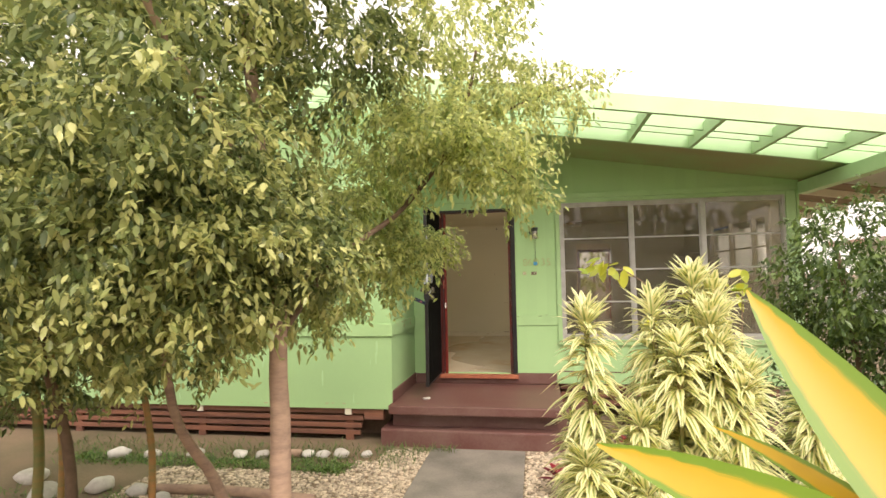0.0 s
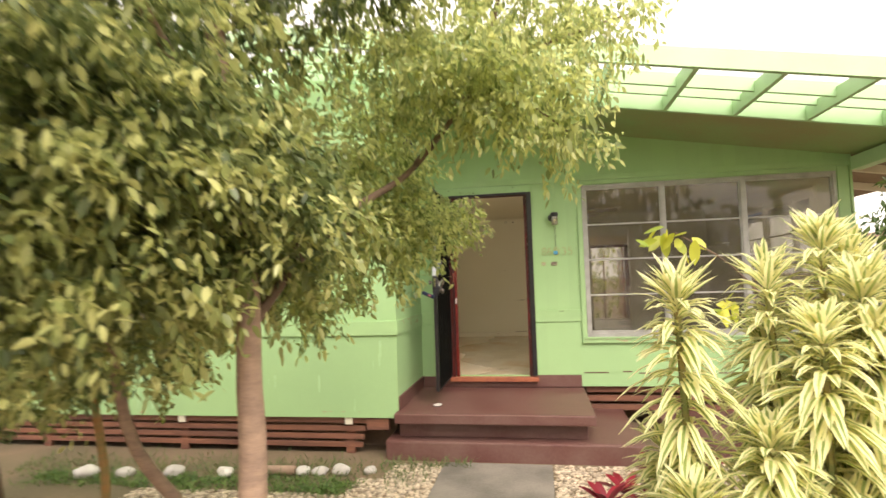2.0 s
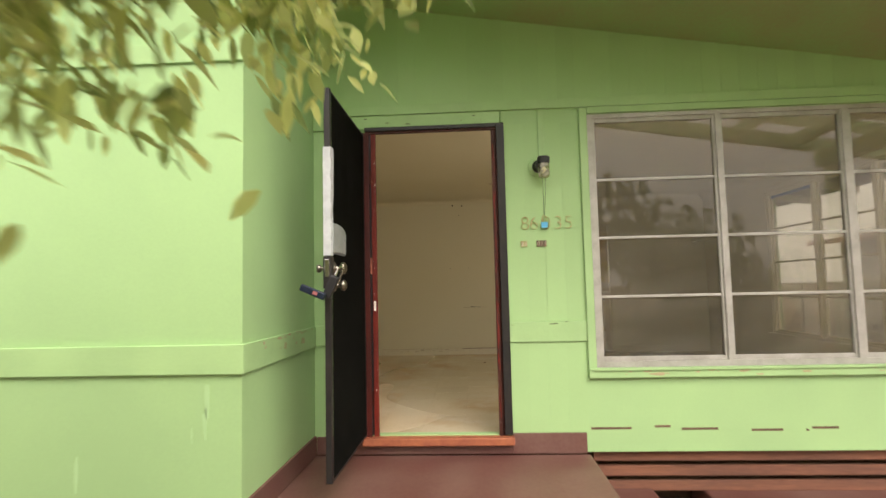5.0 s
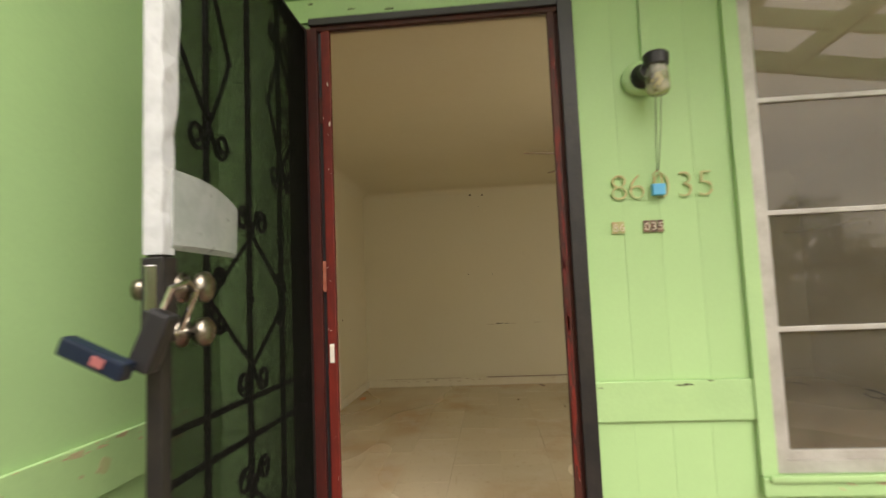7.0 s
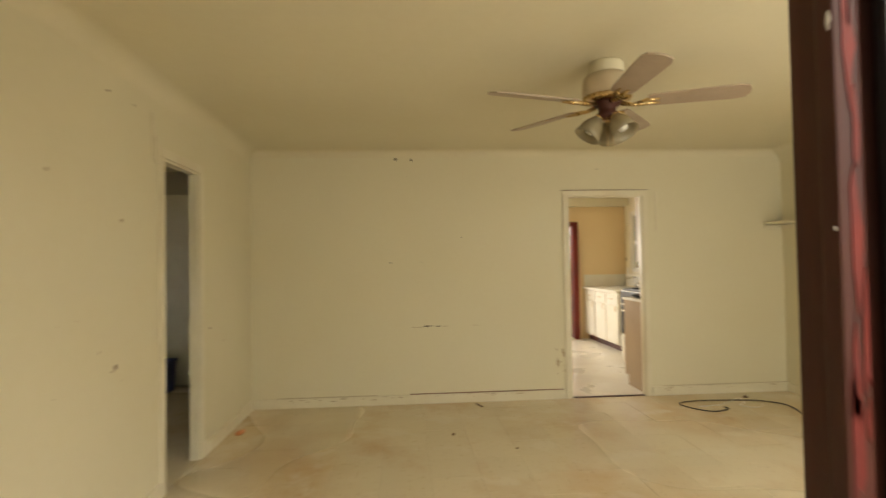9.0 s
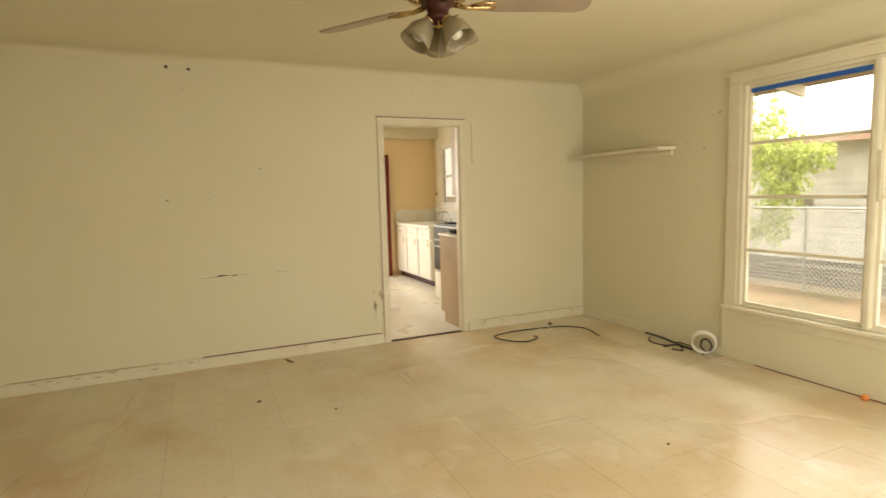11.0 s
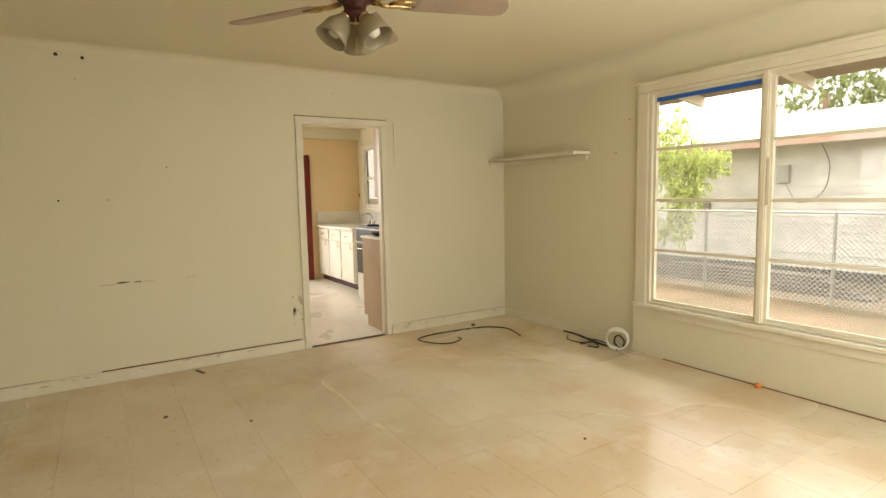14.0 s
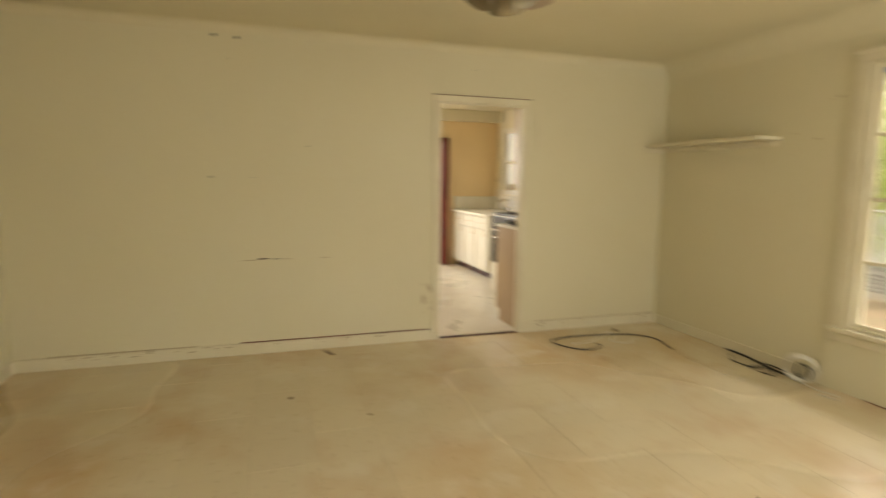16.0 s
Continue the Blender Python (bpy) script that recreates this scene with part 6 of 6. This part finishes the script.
crown([(10.6, 7.0, 2.5, 0.4, 0.5, 0.6, 150), (10.6, 6.25, 2.4, 0.3, 0.22, 0.22, 60), (10.5, 6.65, 1.8, 0.35, 0.35, 0.5, 110), (10.6, 7.0, 1.1, 0.35, 0.35, 0.4, 70), (10.6, 7.3, 3.2, 0.4, 0.4, 0.35, 60)], 0.1, t4, leaf_material("yard_leaf", (0.32, 0.4, 0.1), (0.66, 0.69, 0.24), through=0.5), per=10)
t5 = thing("yard_tree", Matrix(), "spreading tree behind the neighbour's roof", "tree")
limb([(21, 8.5, -0.1), (21, 8.5, 3), (21, 8.7, 5)], 0.2, 0.1, BARK, t5, "trunk")
crown([(21, 8.2, 5.2, 1.6, 2.0, 1.3, 420), (21, 6.0, 5.0, 1.6, 1.6, 1.2, 300)], 0.12, t5, leaf_material("far_leaf", (0.12, 0.17, 0.04), (0.3, 0.36, 0.1)), per=16)
t6 = thing("back_hedge", Matrix(), "green garden hedge behind the house", "hedge")
limb([(3.2, 12.5, -0.1), (3.2, 12.5, 2.5)], 0.06, 0.03, BARK, t6, "stem")
crown([(3.4, 12.5, 1.6, 2.5, 0.7, 1.3, 330)], 0.12, t6, LIME_LEAF, per=9)
# unseen tree added behind the walker, for the window reflections
t7 = thing("reflected_tree", Matrix(), "broad dark unseen tree added for reflections", "tree")
limb([(4.5, -15, -0.1), (4.5, -15, 2), (4.6, -15, 4)], 0.18, 0.1, BARK, t7, "trunk")
crown([(4.5, -15, 3.6, 3.2, 1.6, 1.8, 500), (8.0, -15.5, 2.5, 2.5, 1.5, 1.8, 300), (0.5, -15, 2.2, 2.0, 1.2, 1.6, 250)], 0.22, t7, TREE_LEAF, per=12)

# grass tufts, gravel, stones
n = 2600
gx = np.concatenate([rng.uniform(-4, 0.0, 1700), rng.uniform(-0.5, 0.35, 300), rng.uniform(2, 6, 600)])
gy = np.concatenate([-1.55 + 0.12 * rng.normal(size=1700) - 0.25 * (rng.random(1700) < 0.4), -1.40 + 0.04 * rng.normal(size=300), rng.uniform(-3.5, -1.2, 600)])
a = rng.random(n) * 6.28
g = blades("grass_tufts", np.stack([gx, gy, np.zeros(n) - 0.005], -1), np.stack([np.cos(a) * 0.6, np.sin(a) * 0.6, np.ones(n)], -1), 0.05 + 0.13 * rng.random(n) ** 2, 0.008, 0.3, GRASS, None, folds=2, kind="stuff")
tagged(g, "thin green grass tufts beside the steps", "grass")
LAWN = leaf_material("lawn_blade", (0.05, 0.12, 0.02), (0.2, 0.3, 0.06))
k = 5200
cx, cy = rng.uniform(-3.6, -0.62, 260), np.where(rng.random(260) < 0.75, rng.uniform(-2.12, -1.8, 260), rng.uniform(-3.3, -2.75, 260))
pick = rng.integers(0, 260, k)
aa = rng.random(k) * 6.28
g = blades("lawn_strip", np.stack([cx[pick] + 0.06 * rng.normal(size=k), cy[pick] + 0.04 * rng.normal(size=k), np.zeros(k) - 0.005], -1), np.stack([np.cos(aa) * 0.7, np.sin(aa) * 0.7, np.ones(k)], -1), 0.04 + 0.1 * rng.random(k) ** 2, 0.009, 0.4, LAWN, None, folds=2, kind="stuff")
tagged(g, "patchy green lawn strip behind the gravel", "grass")
m = 1500
gx, gy = rng.uniform(7, 12, m), rng.uniform(1, 10, m)
g = blades("yard_grass", np.stack([gx, gy, np.zeros(m) - 0.005], -1), np.stack([np.cos(a[:m]) * 0.6, np.sin(a[:m]) * 0.6, np.ones(m)], -1), 0.05 + 0.08 * rng.random(m), 0.02, 0.3, GRASS, None, folds=1, kind="stuff")
tagged(g, "sparse grass in the neighbour's yard", "grass")


def pebbles(n, regions, r0, r1):
    bm = bmesh.new()
    bmesh.ops.create_icosphere(bm, subdivisions=1, radius=1)
    bv = np.array([v.co[:] for v in bm.verts])
    bf = np.array([[v.index for v in f.verts] for f in bm.faces])
    bm.free()
    w = np.array([(x1 - x0) * (y1 - y0) for x0, x1, y0, y1 in regions])
    pick = rng.choice(len(regions), n, p=w / w.sum())
    R = np.array(regions)[pick]
    c = np.stack([R[:, 0] + (R[:, 1] - R[:, 0]) * rng.random(n), R[:, 2] + (R[:, 3] - R[:, 2]) * rng.random(n), np.zeros(n)], -1)
    s = r0 + (r1 - r0) * rng.random((n, 1)) ** 1.5
    sc = s * np.array((1, 1, 0.55)) * (0.75 + 0.5 * rng.random((n, 3)))
    th = rng.random(n) * 6.28
    v = bv[None] * sc[:, None] * (0.85 + 0.3 * rng.random((n, len(bv), 1)))
    vx = v[..., 0] * np.cos(th)[:, None] - v[..., 1] * np.sin(th)[:, None]
    vy = v[..., 0] * np.sin(th)[:, None] + v[..., 1] * np.cos(th)[:, None]
    v = np.stack([vx, vy, v[..., 2] + sc[:, 2:3] * 0.4], -1) + c[:, None]
    f = bf[None] + (np.arange(n) * len(bv))[:, None, None]
    me = bpy.data.meshes.new("gravel")
    me.from_pydata(v.reshape(-1, 3).tolist(), [], f.reshape(-1, 3).tolist())
    me.materials.append(PEBBLE)
    return tagged(new("gravel", me), "loose pale brown coral gravel", "gravel", kind="stuff")


pebbles(19000, [(-2.4, 0.06, -3.4, -2.1), (-0.6, 0.06, -2.1, -1.75), (1.04, 2.2, -3.6, -1.3), (-0.4, 0.06, -1.75, -1.35), (2.2, 3.2, -2.2, -1.05)], 0.008, 0.022)
pebbles(4500, [(-2.0, 0.06, -6.5, -3.4), (1.04, 2.4, -6.0, -3.6)], 0.009, 0.025)


def boulder(x, y, r, label="rounded pale stone in the garden edging"):
    bm = bmesh.new()
    bmesh.ops.create_icosphere(bm, subdivisions=3, radius=r)
    off = Vector((x * 7, y * 5, 3))
    for v in bm.verts:
        v.co = Vector((v.co.x * 1.25, v.co.y, v.co.z * 0.7)) * (1 + 0.28 * noise.noise(v.co / r * 1.1 + off))
    o = link("edging_stone", bm, STONE, True)
    o.location = (x, y, r * 0.4)
    o.rotation_euler = (0, 0, x * 9)
    return tagged(o, label, "stone", "edging stones")


for x, y, r in ((-1.82, -1.77, 0.07), (-1.6, -1.74, 0.06), (-1.14, -1.68, 0.065), (-0.98, -1.66, 0.06), (-0.8, -1.64, 0.075), (-0.55, -1.6, 0.05), (-2.3, -1.8, 0.08), (-2.75, -1.85, 0.07), (-3.1, -1.9, 0.09),
                (-2.6, -2.7, 0.1), (-2.2, -2.75, 0.08), (-2.95, -2.9, 0.11), (-3.4, -2.6, 0.1), (-1.85, -2.9, 0.075)):
    boulder(x, y, r)
log = thing("edging_log", Matrix(), "pale bare log laid as garden edging", "log")
part("log", tube(bmesh.new(), smooth_path([(-2.1, -2.72, 0.035), (-1.4, -2.7, 0.045), (-0.6, -2.78, 0.04)], 5), 0.045, 10), BARK, log, smooth=True)
log = thing("edging_log", Matrix(), "short bare log beside the edging stones", "log")
part("log", tube(bmesh.new(), [(-1.5, -1.72, 0.04), (-1.2, -1.7, 0.04)], 0.04, 10), BARK, log, smooth=True)

# ---- pieces of wall and floor ----
def board_mesh(name, w, h, mat, t=0.0025):
    me = bpy.data.meshes.new(name)
    bm = boxes((0.0009, w - 0.0009, -t, -0.0005, 0, h), bevel=0.0)
    bm.normal_update()
    bm.to_mesh(me)
    bm.free()
    me.materials.append(mat)
    return me


BOARD = material("green_board_paint", (0.385, 0.595, 0.265), 0.55, (0.35, 0.54, 0.24), 1.5, 0.7, 90, 0.12, per_object=0.025)
W = 0.108
panel = board_mesh("board", W, 1.345, BOARD)
lowp = board_mesh("board", W, 0.585, BOARD)
for k in range(4):
    for me, z in ((panel, 1.293), (lowp, 0.57)):
        o = new("board", me)
        o.location = (0.938 + 0.125 * k if me is panel else 0.928 + 0.125 * k, 0, z)
        o.scale.x = 1.168
        o.parent = wall_front
x = -0.405
while x < 4.2:
    h = roof_z(x + 0.12) - 2.803
    o = new("board", board_mesh("board", 0.122, h, BOARD))
    o.location = (x, 0, 2.802)
    o.parent = wall_front
    x += 0.122

TS = 0.3048
tile = bpy.data.meshes.new("floor_tile")
bm = boxes((0.0005, TS - 0.0005, 0.0005, TS - 0.0005, -0.0055, 0.0))
bmesh.ops.recalc_face_normals(bm, faces=bm.faces)
bm.to_mesh(tile)
bm.free()
tile.materials.append(TILE)
for i in range(17):
    for j in range(15):
        x, y = XL + 0.005 + TS * i, 0.07 + TS * j
        if x + TS < XR + 0.2 and y < YB - 0.1:
            o = new("floor_tile", tile)
            sx, sy = min(1, (XR - 0.002 - x) / TS), min(1, (YB - 0.002 - y) / TS)
            if sx > 0.05:
                o.location, o.scale = (x, y, FL + 0.0004 * ((i * 7 + j * 5) % 3)), (sx, sy, 1)
                o.parent = floor
# paler than the living room tiles, the kitchen's brighter light put into the colour
structure("floor_kitchen", boxes((0.96, XR, YB + 0.001, YK, FL - 0.005, FL)), material("brightened_kitchen_vinyl", (0.72, 0.68, 0.58), 0.3, (0.56, 0.5, 0.4), 2.5, 0.7, 30, 0.03), "worn vinyl kitchen floor, coloured pale for the bright light", "floor")
structure("floor_hall", boxes((-4.0, XL - 0.001, 0.05, 5.6, FL - 0.005, FL)), TILE, "dim vinyl hall floor", "floor")
